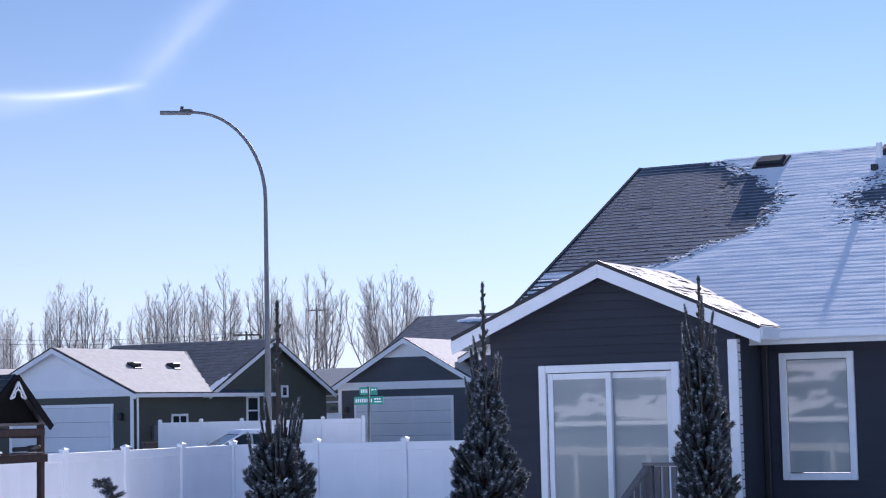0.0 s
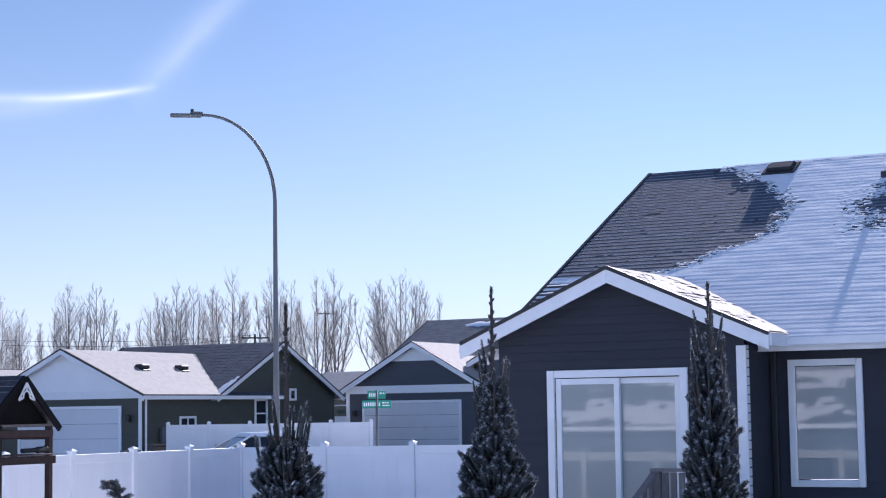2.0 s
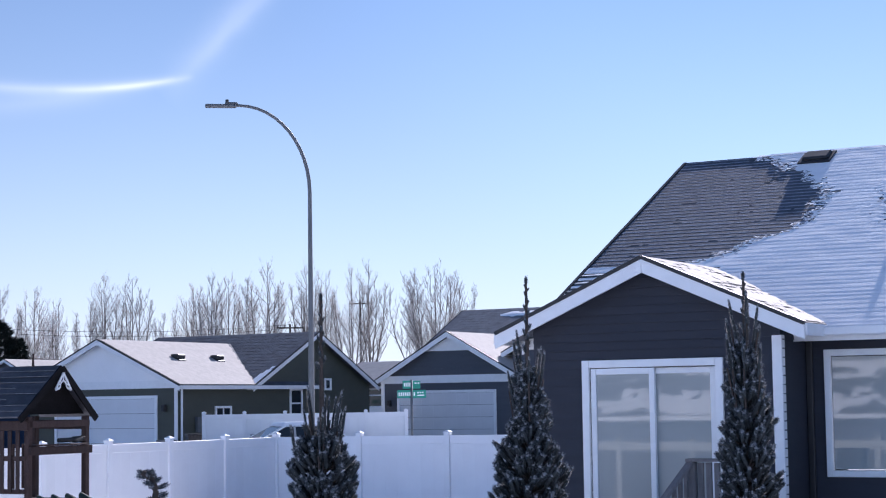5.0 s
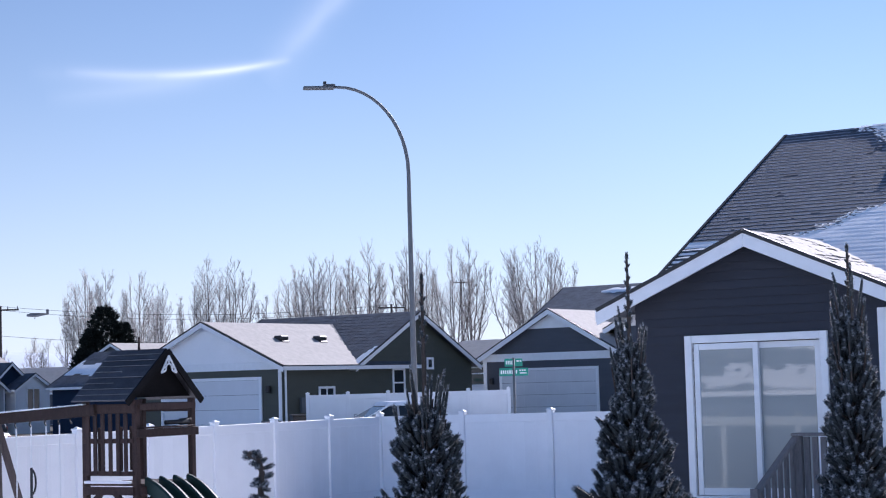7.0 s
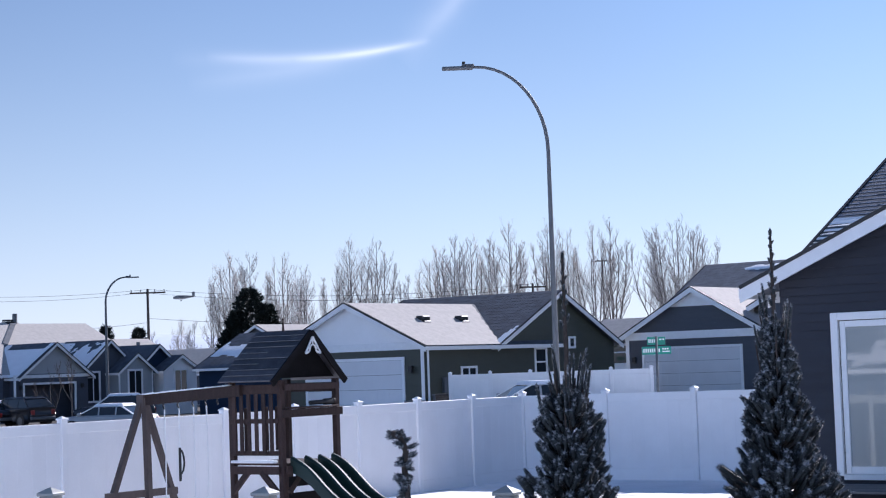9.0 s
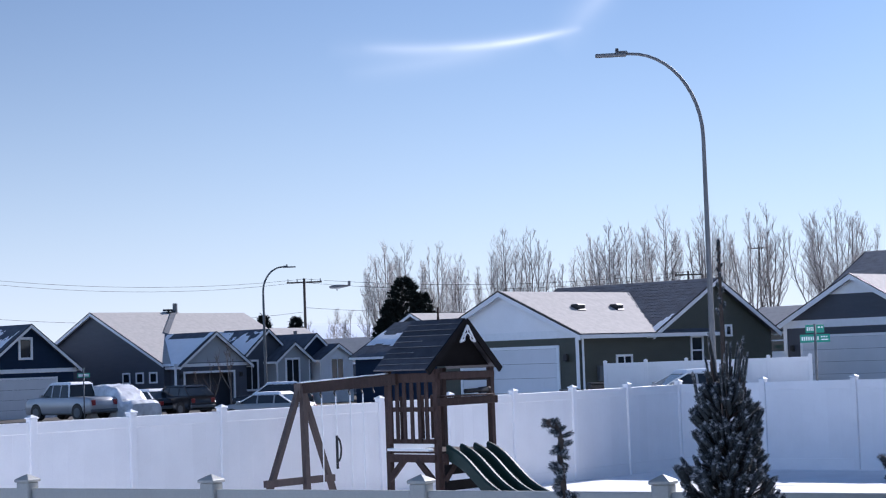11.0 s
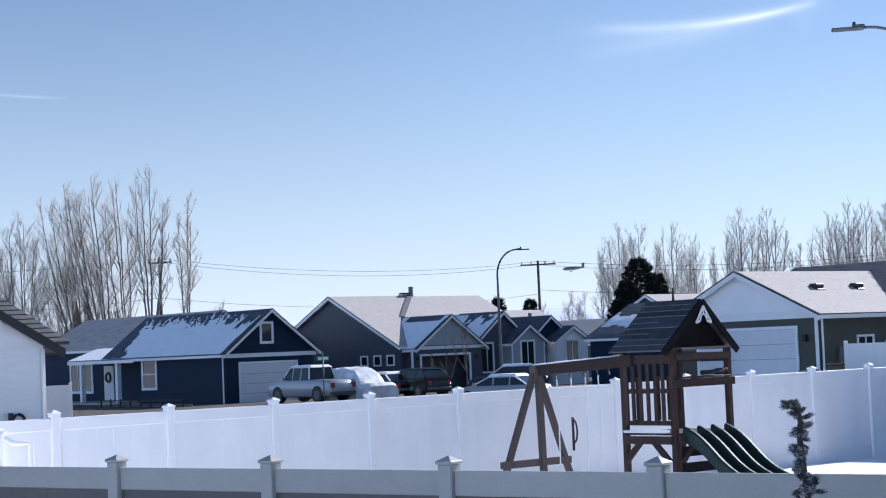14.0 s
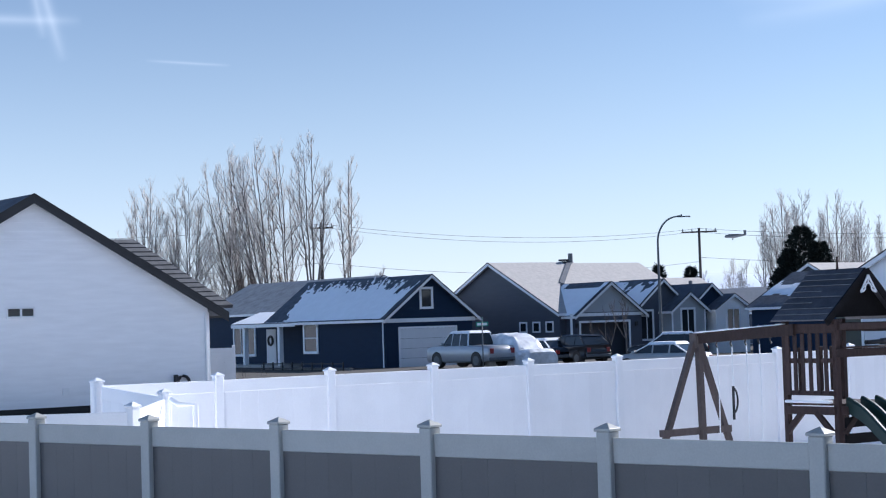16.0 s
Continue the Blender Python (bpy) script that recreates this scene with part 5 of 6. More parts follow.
def plant_trees():
    def bearing(deg, dist, z=0.2, turn=0.0):
        return pose(-dist * math.sin(radians(deg)), dist * math.cos(radians(deg)), z, 0, 0, turn)

    # poplar row behind the houses: bearing to the left, kind
    kinds = [bare_tree("poplar", h, 10 + k, w, st, fk) for k, (h, w, st, fk) in enumerate(((16.2, 2.9, 6, 0.16), (17.2, 2.7, 5, 0.2), (18.0, 2.9, 6, 0.14), (18.6, 2.6, 5, 0.18)))]
    low = [bare_tree("poplar", h, 30 + k, w, st, 0.1) for k, (h, w, st) in enumerate(((14.2, 2.2, 5), (12.6, 1.5, 3)))]
    used = set()
    row = [(15.85, 0), (15.2, 0), (14.15, 0), (12.0, 1), (11.15, 1), (9.3, 0), (8.75, 1), (8.2, 1), (7.55, 1), (6.95, 3), (5.75, 3), (5.2, 2), (4.35, 2), (3.75, 3)]
    for n, (a, i) in enumerate(row):
        m = bearing(a, 210 + (n % 3) * 2.5, 0.2 if a < 13 else -0.1, n * 67)
        if i in used:
            copy_thing(kinds[i], m)
        else:
            kinds[i].matrix_basis = m
            used.add(i)
    low[0].matrix_basis = bearing(13.5, 209, 0.0, 15)
    copy_thing(low[0], bearing(12.5, 209, 0.1, 75))
    low[1].matrix_basis = bearing(10.25, 209, 0.2, 40)
    copy_thing(low[1], bearing(16.4, 209, 0.0, 140))
    copy_thing(low[1], bearing(17.0, 204, -4.4, 10))
    rnd = bare_tree("round_tree", 18.0, 41, 6.6, 18, 0.12, "broad round bare tree with fine twigs", "twig", 0.8, 12)
    rnd.matrix_basis = bearing(1.75, 210, 0.2, 40)
    small = bare_tree("small_tree", 8.6, 52, 1.5, 3, 0.12, "small bare tree with fine twigs", "twig", 0.8, 10)
    small.matrix_basis = bearing(17.4, 210, 0.0, 10)
    copy_thing(small, bearing(18.3, 205, -1.5, 60))
    # tall group behind the navy house
    big = [bare_tree("cottonwood", h, 60 + k, w, st, fk, "tall bare cottonwood with dark limbs", "twig", 0.8, 14, 6, tl) for k, (h, w, st, fk, tl) in enumerate(((17.0, 2.7, 5, 0.08, -0.10), (16.6, 2.2, 4, 0.06, -0.06), (17.3, 2.2, 5, 0.22, 0.0), (15.4, 1.5, 3, 0.20, 0.03)))]
    for tree, a, dist, turn in zip(big, (31.9, 31.3, 30.65, 29.55), (139, 140, 140, 140), (0, 0, 30, 0)):
        tree.matrix_basis = bearing(a, dist, 0, turn)
    copy_thing(big[1], bearing(32.4, 141, -0.9, 20))
    copy_thing(big[0], bearing(32.7, 141, -0.4, 8))
    wide = bare_tree("bare_tree", 13.6, 80, 2.7, 7, 0.10, "bushy bare tree with fine frosted twigs", "twig", 0.7, 14, 7)
    wide.matrix_basis = bearing(35.7, 140, 0, 0)
    copy_thing(wide, bearing(34.5, 141, 0.1, 100))
    copy_thing(wide, bearing(33.4, 143, -3.0, 200))
    for x, y, a in ((-52, -22, 10), (-47, -30, 80), (-60, -33, 150), (-43, -40, 200)):
        copy_thing(wide, pose(x, y, -2.5, 0, 0, a))
    bush = bare_tree("thicket", 7.4, 91, 2.6, 10, 0.03, "dark leafless thicket under the trees", "thicket_twig", 0.7, 8, 9)
    bush.matrix_basis = bearing(32.3, 140, 0, 0)
    copy_thing(bush, bearing(33.0, 141, -1.4, 80))
    copy_thing(bush, bearing(30.9, 142, -2.2, 150))
    copy_thing(small, bearing(28.5, 141, -1.9, 80))


M["thicket_twig"] = mat("brown_twig", (0.11, 0.085, 0.072), 0.9, 0.3, 0.6, 0.2, 10, spec=0.2)
plant_trees()


def dark_conifer(at, H, R, seed, label="dark evergreen conifer behind the houses"):
    rng = random.Random(seed)
    t = thing("conifer", pose(*at), label, "tree", "dark conifers")
    tv, tf = [], []
    limb(tv, tf, Vector((0, 0, 0)), Vector((0, 0, 1)), H * 0.95, 0.02 * H, 0.02, 6, rng, 0, 0.02, 6)
    tr = new("trunk", mesh_np("trunk", tv, tf, "bark"))
    tr.parent = t
    vs, fs = [], []
    n = int(520 * R)
    for i in range(n):
        f = rng.random() ** 0.8
        z = H * (0.06 + 0.94 * f)
        r = R * (1 - f) ** 0.5 * rng.uniform(0.35, 1.08) + 0.05
        a = rng.uniform(0, 2 * math.pi)
        p = Vector((math.cos(a) * r, math.sin(a) * r, z))
        out = Vector((math.cos(a), math.sin(a), 0.25))
        for k in range(7):
            d = (out + Vector((rng.uniform(-0.9, 0.9), rng.uniform(-0.9, 0.9), rng.uniform(-0.4, 1.0)))).normalized()
            s = d.cross(Vector((rng.uniform(-1, 1), rng.uniform(-1, 1), 0.3))).normalized()
            L, w = rng.uniform(0.2, 0.5), rng.uniform(0.025, 0.06)
            b = len(vs)
            vs.extend((p - s * w, p + s * w, p + d * L + s * w * 0.3, p + d * L - s * w * 0.3))
            fs.append((b, b + 1, b + 2, b + 3))
    cr = new("crown", mesh_np("crown", vs, fs, "evergreen"))
    cr.parent = t
    return t


M["evergreen"] = mat("dark_evergreen", (0.012, 0.017, 0.014), 0.8, 0.3, 0.8, 0.2, 20, spec=0.2)
dark_conifer((-39.45, 144.7, 0), 9.4, 3.0, 1)
dark_conifer((-41.2, 144.6, 0), 6.0, 1.7, 2)
dark_conifer((-38.0, 145.1, 0), 8.1, 1.9, 7)
dark_conifer((-40.3, 144.0, 0), 7.6, 1.8, 8)
dark_conifer((-53.93, 150.64, 0), 7.0, 1.0, 3)
dark_conifer((-51.29, 151.56, 0), 6.7, 1.0, 4)


def shoot_proto(seed, L, r, needles, nl):
    """A plump spruce shoot along +z: a core, radiating needles, and which faces carry frost at the tip."""
    rng = random.Random(seed)
    vs, fs, frost = [], [], []
    rings = [(0, 0.35), (0.2, 0.9), (0.75, 1.0), (0.94, 0.75), (1.0, 0.2)]
    for f, k in rings:
        for j in range(6):
            a = 2 * math.pi * j / 6
            vs.append((math.cos(a) * r * k, math.sin(a) * r * k, f * L))
    for i in range(4):
        for j in range(6):
            a, b = i * 6 + j, i * 6 + (j + 1) % 6
            fs.append((a, b, b + 6, a + 6))
            frost.append(i == 3)
    for n in range(needles):
        f = rng.random() ** 0.85
        a = rng.uniform(0, 2 * math.pi)
        rr = r * (0.85 if f < 0.9 else 0.5)
        p = Vector((math.cos(a) * rr, math.sin(a) * rr, f * L))
        d = Vector((math.cos(a), math.sin(a), rng.uniform(0.3, 1.1) + (1.4 if f > 0.9 else 0))).normalized()
        s = Vector((-math.sin(a), math.cos(a), 0)) * 0.0021
        k = nl * rng.uniform(0.7, 1.2)
        b = len(vs)
        vs.extend((p - s, p + s, p + d * k))
        fs.append((b, b + 1, b + 2))
        frost.append(rng.random() < (0.06 if f < 0.6 else 0.2 if f < 0.86 else 0.5))
    return np.array([tuple(v) for v in vs]), fs, frost


SHOOTS = [shoot_proto(k, 0.080 + 0.010 * k, 0.0145, 230, 0.0155) for k in range(4)] + [shoot_proto(9, 0.30, 0.0085, 420, 0.0125), shoot_proto(10, 0.052, 0.012, 110, 0.014)]


def crown_mesh(t, V, F, frost):
    me = mesh_np("crown", np.concatenate(V).tolist(), F, "needles")
    me.materials.append(M["frosted_needles"])
    me.polygons.foreach_set("material_index", [int(q) for q in frost])
    cr = new("crown", me)
    cr.parent = t
    return cr


def spruce(name, at, H, prof, seed, count, label, leader=0.35, upright=10, band=0.2):
    """A dense narrow spruce. prof: pairs of share of the height and radius."""
    rng = random.Random(seed)
    t = thing(name, pose(*at, 0, 0, seed * 40), label, "tree", "garden spruces")
    tv, tf = [], []
    limb(tv, tf, Vector((0, 0, 0)), Vector((0, 0, 1)), H, 0.045, 0.007, 10, rng, 0, 0.0, 7)
    V, F, frost, base = [], [], [], 0

    def add(i, p, d, k=1.0):
        nonlocal base
        vs, fs, fr = SHOOTS[i]
        q = np.array(d.normalized().to_track_quat("Z", "Y").to_matrix() @ Matrix.Rotation(rng.uniform(0, 6.28), 3, "Z"))
        V.append((vs * k) @ q.T + np.array(p))
        F.extend([tuple(a + base for a in f) for f in fs])
        frost.extend(fr)
        base += len(vs)

    def radius(f):
        for (f0, r0), (f1, r1) in zip(prof, prof[1:]):
            if f0 <= f <= f1:
                return r0 + (r1 - r0) * (f - f0) / (f1 - f0)
        return prof[-1][1]

    top = 1 - leader / H
    for i in range(count):
        f = rng.random()
        f = (0.3 + 0.7 * f ** 0.75) * top if i % 5 else f * 0.35 * top
        a = rng.uniform(0, 2 * math.pi)
        # branches stand out in ragged tiers
        tier = 0.93 + 0.13 * math.sin(f * H * 17 + 2.2 * math.sin(a + seed)) + 0.10 * noise.noise((math.cos(a) * 1.6, math.sin(a) * 1.6, f * H * 3.4 + seed))
        R = max(0.012, radius(f) * tier - 0.055)
        k = 1.0 if rng.random() < 0.62 else rng.uniform(0.35, 0.9)
        z = f * H + rng.uniform(-0.03, 0.03) - 0.05
        p = Vector((math.cos(a) * R * k, math.sin(a) * R * k, z))
        a2 = a + rng.uniform(-0.45, 0.45)
        d = Vector((math.cos(a2), math.sin(a2), 0.45 + 1.3 * f * f + rng.uniform(-0.45, 0.75)))
        add(rng.randrange(4), p - d.normalized() * 0.02, d, rng.uniform(0.8, 1.3) * (1.0 if f < 0.62 else 0.85))
        if k > 0.75 and rng.random() < 0.45:
            limb(tv, tf, Vector((0, 0, z - R * 0.5)), Vector((math.cos(a) * R, math.sin(a) * R, R * 0.5)), R * 1.1, 0.010, 0.005, 2, rng, 0, 0.05, 4)
    # upright shoots round the leader
    for i in range(upright):
        a = 2 * math.pi * i / upright + rng.uniform(-0.3, 0.3)
        up = rng.random()
        f = top + band * (up - 0.5)
        r = radius(min(f, top)) * (0.72 - 0.45 * up) + 0.012
        p = Vector((math.cos(a) * r, math.sin(a) * r, f * H - 0.14))
        d = Vector((math.cos(a) * 0.17, math.sin(a) * 0.17, 1))
        limb(tv, tf, p - Vector((0, 0, 0.1)), d, 0.22, 0.007, 0.005, 2, rng, 0, 0.03, 4)
        add(4, p, d, rng.uniform(0.75, 1.05))
    # buds and short shoots on the leader
    for i in range(15):
        z = H - min(leader, 0.42) * (i / 15) ** 1.2
        a = i * 2.4
        add(5, Vector((math.cos(a) * 0.004, math.sin(a) * 0.004, z - 0.035)), Vector((math.cos(a) * 0.6, math.sin(a) * 0.6, 1.2)), 0.35 + 0.04 * i)
    add(5, Vector((0, 0, H - 0.03)), Vector((0, 0, 1)), 0.8)
    tr = new("trunk", mesh_np("trunk", tv, tf, "spruce_bark"))
    tr.parent = t
    crown_mesh(t, V, F, frost)
    return t


M["spruce_bark"] = mat("spruce_bark", (0.045, 0.035, 0.03), 0.9, 0.3, 20, 0.4, 80)
M["needles"] = mat("blue_spruce_needles", (0.038, 0.046, 0.050), 0.65, 0.4, 7, 0.0, 40, spec=0.2)
M["frosted_needles"] = mat("frosted_spruce_needles", (0.27, 0.29, 0.32), 0.7, 0.25, 9, 0.0, 40, spec=0.4)
PROF = [(0, 0.52), (0.45, 0.36), (0.6, 0.27), (0.70, 0.20), (0.76, 0.13), (0.8, 0.09), (1.0, 0.05)]
spruce("spruce", (-0.95, 10.26, 0.0), 3.26, PROF, 1, 1300, "narrow blue spruce with frosted tips by the fence", 0.76, 17, 0.10)
spruce("spruce", (0.22, 10.3, 0.0), 3.34, [(0, 0.58), (0.45, 0.42), (0.58, 0.32), (0.66, 0.24), (0.74, 0.155), (0.84, 0.08), (0.9, 0.055), (1.0, 0.01)], 2, 1450, "blue spruce with frosted shoots and a bare leader", 0.50, 8, 0.07)
spruce("spruce", (1.44, 10.2, 0.0), 3.34, [(0, 0.5), (0.45, 0.30), (0.62, 0.20), (0.75, 0.165), (0.84, 0.115), (0.9, 0.06), (1.0, 0.01)], 3, 1300, "slim dense blue spruce with a tall leader", 0.40, 13, 0.09)


def sapling():
    rng = random.Random(5)
    t = thing("spruce_sapling", pose(-1.86, 10.12, 0), "thin young spruce with a nodding frosted top", "tree", "garden spruces")
    tv, tf, V, F, frost = [], [], [], [], []
    base = 0
    stem = [Vector((0.02 * math.sin(z * 5), 0, z)) for z in [k * 0.1 for k in range(22)]] + [Vector((-0.005, 0, 2.18)), Vector((-0.035, 0, 2.25)), Vector((-0.085, 0, 2.28))]
    for p, q in zip(stem, stem[1:]):
        limb(tv, tf, p, q - p, (q - p).length, 0.02, 0.018, 1, rng, 0, 0, 5)
    for i in range(330):
        f = rng.random() ** 0.75
        k = f * (len(stem) - 1)
        p = stem[int(k)].lerp(stem[min(int(k) + 1, len(stem) - 1)], k - int(k))
        a = rng.uniform(0, 2 * math.pi)
        wide = 0.24 * max(0.0, 1 - p.z / 1.9) ** 0.8 + 0.012
        if noise.noise((p.z * 9, math.cos(a), math.sin(a))) < -0.12:
            continue
        r = wide * math.sqrt(rng.random())
        d = Vector((math.cos(a), math.sin(a), rng.uniform(-0.6, 0.9)))
        vs, fs, fr = SHOOTS[rng.randrange(2)] if p.z < 1.6 else SHOOTS[5]
        q = np.array(d.normalized().to_track_quat("Z", "Y").to_matrix())
        V.append((vs * rng.uniform(0.75, 1.25)) @ q.T + np.array(p + Vector((math.cos(a) * r, math.sin(a) * r, 0))))
        F.extend([tuple(c + base for c in g) for g in fs])
        frost.extend([x or (p.z > 1.6 and rng.random() < 0.2) for x in fr])
        base += len(vs)
    tr = new("trunk", mesh_np("trunk", tv, tf, "spruce_bark"))
    tr.parent = t
    crown_mesh(t, V, F, frost)


sapling()


# ---- poles, wires, signs ----
def utility_pole(at, H, arm, turn):
    p = thing("utility_pole", pose(*at, 0, 0, turn), "wooden utility pole with crossarm", "utility pole", "utility poles")
    bm = B()
    tube(bm, [(0, 0, -0.2), (0, 0, H)], [0.17, 0.12], 8)
    part("pole", bm, "pole_wood", p, smooth=True)
    slab(p, "crossarm", -arm, arm, -0.07, 0.07, H - 0.45, H - 0.30, "pole_wood")
    for x in (-arm * 0.92, -arm * 0.4, arm * 0.4, arm * 0.92):
        bm = B()
        tube(bm, [(x, 0, H - 0.3), (x, 0, H - 0.05)], 0.05, 6)
        part("insulator", bm, "steel_pole", p)
    return p


P1, P2, P3 = Vector((-74.2, 126.9, 11.0)), Vector((-54.9, 165.1, 10.9)), Vector((-20.3, 185.0, 10.8))
utility_pole((P1.x, P1.y, 0), 11.0, 1.0, 10)
utility_pole((P2.x, P2.y, 0), 10.9, 1.7, 10)
utility_pole((P3.x, P3.y, 0), 10.8, 1.4, 20)
utility_pole((-16.2, 229.4, 0), 15.6, 1.4, 10)
wires = thing("power_lines", pose(0, 0, 0), "thin sagging overhead power lines", "cable")
for a, b, dz, sag in ((P1, P2, -0.05, 1.0), (P1, P2, -0.3, 1.15), (P1, P2, -3.2, 1.0), (P2, P3, -0.05, 0.9), (P2, P3, -0.4, 1.0), (P2, P3, -2.8, 0.9), (P1, P1 + Vector((-30, -40, 0)), -0.05, 1.2), (P1, P1 + Vector((-30, -40, 0)), -3.2, 1.2)):
    bm = B()
    pts = []
    for k in range(25):
        t = k / 24
        q = a.lerp(b, t)
        pts.append((q.x, q.y, q.z + dz - 4 * sag * t * (1 - t)))
    tube(bm, pts, 0.015, 4, False)
    part("wire", bm, "black", wires)


def street_sign(at, H, blades, label):
    s = thing("street_sign", pose(*at), label, "street sign", "street signs")
    bm = B()
    tube(bm, [(0, 0, 0), (0, 0, H)], 0.035, 8)
    part("post", bm, "steel_pole", s, smooth=True)
    for z, turn, w, off, bars in blades:
        bm = B()
        box(bm, -w / 2 + off, w / 2 + off, -0.006, 0.006, z, z + 0.22, 0.004)
        bl = part("blade", bm, "sign", s, "green sign blade with white bars")
        bl.matrix_basis = pose(0, 0, 0, 0, 0, turn)
        for x0, x1, z0, z1 in bars:
            bm = B()
            box(bm, off - w / 2 + x0 * w, off - w / 2 + x1 * w, -0.009, -0.0065, z + z0, z + z1)
            part("text_bar", bm, "trim", bl)
    return s


street_sign((-2.14, 49.96, 0.3), 2.96, [(2.46, -4, 0.80, 0.0, [(0.05 + 0.075 * k, 0.05 + 0.075 * k + 0.042, 0.06, 0.16) for k in range(8)] + [(0.70 + 0.08 * k, 0.75 + 0.08 * k, 0.13, 0.17) for k in range(3)] + [(0.70, 0.94, 0.06, 0.09)]), (2.72, 40, 0.62, 0.0, [(0.07 + 0.10 * k, 0.07 + 0.10 * k + 0.055, 0.06, 0.16) for k in range(5)] + [(0.66, 0.78, 0.13, 0.17), (0.84, 0.93, 0.13, 0.17)])], "green street-name sign on a steel post")
street_sign((-37.63, 79.55, 0.1), 2.75, [(2.3, 20, 0.6, 0.0, [(0.1, 0.9, 0.05, 0.17)]), (2.52, -60, 0.6, 0.0, [(0.1, 0.9, 0.05, 0.17)])], "small street-name sign seen from afar")


# ---- vehicles ----
def vehicle(name, m, label, paint, L, W, H, hood, cabin, nose=0.75, deck=None, snow=False, wheel=0.34):
    """A car along +x (nose at +x). hood: height of the bonnet; cabin: (rear foot, rear top, front top, front foot) along the length; deck: height of the tail."""
    c = thing(name, m, label, "car" if name != "pickup_truck" else "pickup truck", "parked vehicles")
    deck = deck or hood
    rear, front_ = -L / 2, L / 2
    st = [(rear, 0.55, deck * 0.72), (rear + 0.12, 0.32, deck * 0.95), (cabin[0] - 0.05, 0.28, deck), (cabin[3] + 0.05, 0.28, hood), (front_ - 0.35, 0.28, hood * 0.93), (front_ - 0.06, 0.30, nose), (front_, 0.42, nose * 0.85)]
    bm = B()
    prev = None
    for x, zb, zt in st:
        end = x in (rear, front_)
        w = W / 2 * (0.88 if end else 1.0)
        ring = [bm.verts.new(q) for q in ((x, -w * 0.9, zb), (x, -w, zb + 0.15), (x, -w * 0.99, zt - 0.10), (x, -w * 0.92, zt), (x, w * 0.92, zt), (x, w * 0.99, zt - 0.10), (x, w, zb + 0.15), (x, w * 0.9, zb))]
        if prev:
            for i in range(8):
                bm.faces.new((prev[i], prev[(i + 1) % 8], ring[(i + 1) % 8], ring[i]))
        else:
            bm.faces.new(ring)
        prev = ring
    bm.faces.new(prev[::-1])
    bmesh.ops.bevel(bm, geom=list(bm.edges), offset=0.045, segments=2, affect="EDGES", clamp_overlap=True)
    part("body", bm, paint, c, smooth=True)
    a0, a1, b1, b0 = cabin
    zb = min(hood, deck) - 0.03 if deck == hood else min(hood, deck)
    bm = B()
    prev = None
    for x, z, k in ((a0, deck - 0.02, 0.90), (a1, H - 0.05, 0.74), (b1, H - 0.05, 0.74), (b0, hood - 0.02, 0.90)):
        w = W / 2 * k
        ring = [(x, -w, z), (x, w, z)]
        lowr = [(x, -W / 2 * 0.9, min(hood, deck) - 0.05), (x, W / 2 * 0.9, min(hood, deck) - 0.05)]
        cur = [bm.verts.new(q) for q in (lowr[0], ring[0], ring[1], lowr[1])]
        if prev:
            for i in range(3):
                bm.faces.new((prev[i], prev[i + 1], cur[i + 1], cur[i]))
        prev = cur
    part("cabin_glass", bm, "glass", c)
    bm = B()
    vs = box(bm, a1 - 0.12, b1 + 0.12, -W / 2 * 0.80, W / 2 * 0.80, H - 0.10, H + (0.05 if snow else 0.0))
    for v in vs:
        if v.co.z > H - 0.05:
            v.co.x, v.co.y = (a1 + b1) / 2 + (v.co.x - (a1 + b1) / 2) * 0.84, v.co.y * 0.82
    bmesh.ops.bevel(bm, geom=list(bm.edges), offset=0.03, segments=2, affect="EDGES")
    for x, xt in ((a0 + 0.03, a1), (b0 - 0.03, b1)):
        for q in (-1, 1):
            bar(bm, (x, q * W / 2 * 0.90, min(hood, deck) - 0.02), (xt, q * W / 2 * 0.76, H - 0.07), 0.07, 0.05)
    part("roof", bm, "snow" if snow else paint, c)
    for f in (0.33, 0.62):
        x = a0 + (b0 - a0) * f
        for q in (-1, 1):
            bm = B()
            bar(bm, (x, q * W / 2 * 0.905, hood - 0.03), (x, q * W / 2 * 0.745, H - 0.06), 0.07, 0.03, up=(0, q, 0.2))
            part("pillar", bm, paint, c)
    for x in (rear + L * 0.19, front_ - L * 0.18):
        for q in (-1, 1):
            bm = B()
            tube(bm, [(x, q * (W / 2 - 0.3), wheel + 0.03), (x, q * (W / 2 + 0.004), wheel + 0.03)], wheel * 1.12, 18)
            part("wheel_arch", bm, "dark", c)
            bm = B()
            tube(bm, [(x, q * (W / 2 - 0.22), wheel), (x, q * (W / 2 + 0.01), wheel)], wheel, 16)
            ty = part("wheel", bm, "black", c)
            bm = B()
            tube(bm, [(x, q * (W / 2 + 0.005), wheel), (x, q * (W / 2 + 0.022), wheel)], wheel * 0.62, 12)
            part("rim", bm, "steel_pole", ty)
    for q in (-1, 1):
        bm = B()
        box(bm, rear - 0.015, rear + 0.06, q * W * 0.36 - 0.12, q * W * 0.36 + 0.12, deck * 0.62, deck * 0.85, 0.015)
        part("tail_light", bm, "red_light", c)
        bm = B()
        box(bm, front_ - 0.10, front_ + 0.004, q * W * 0.34 - 0.16, q * W * 0.34 + 0.16, nose * 0.80, nose * 0.98, 0.02)
        part("headlight", bm, "lens", c)
        bm = B()
        box(bm, b0 - 0.35, b0 - 0.18, q * (W / 2 + 0.09) - 0.08, q * (W / 2 + 0.09) + 0.08, hood - 0.02, hood + 0.13, 0.02)
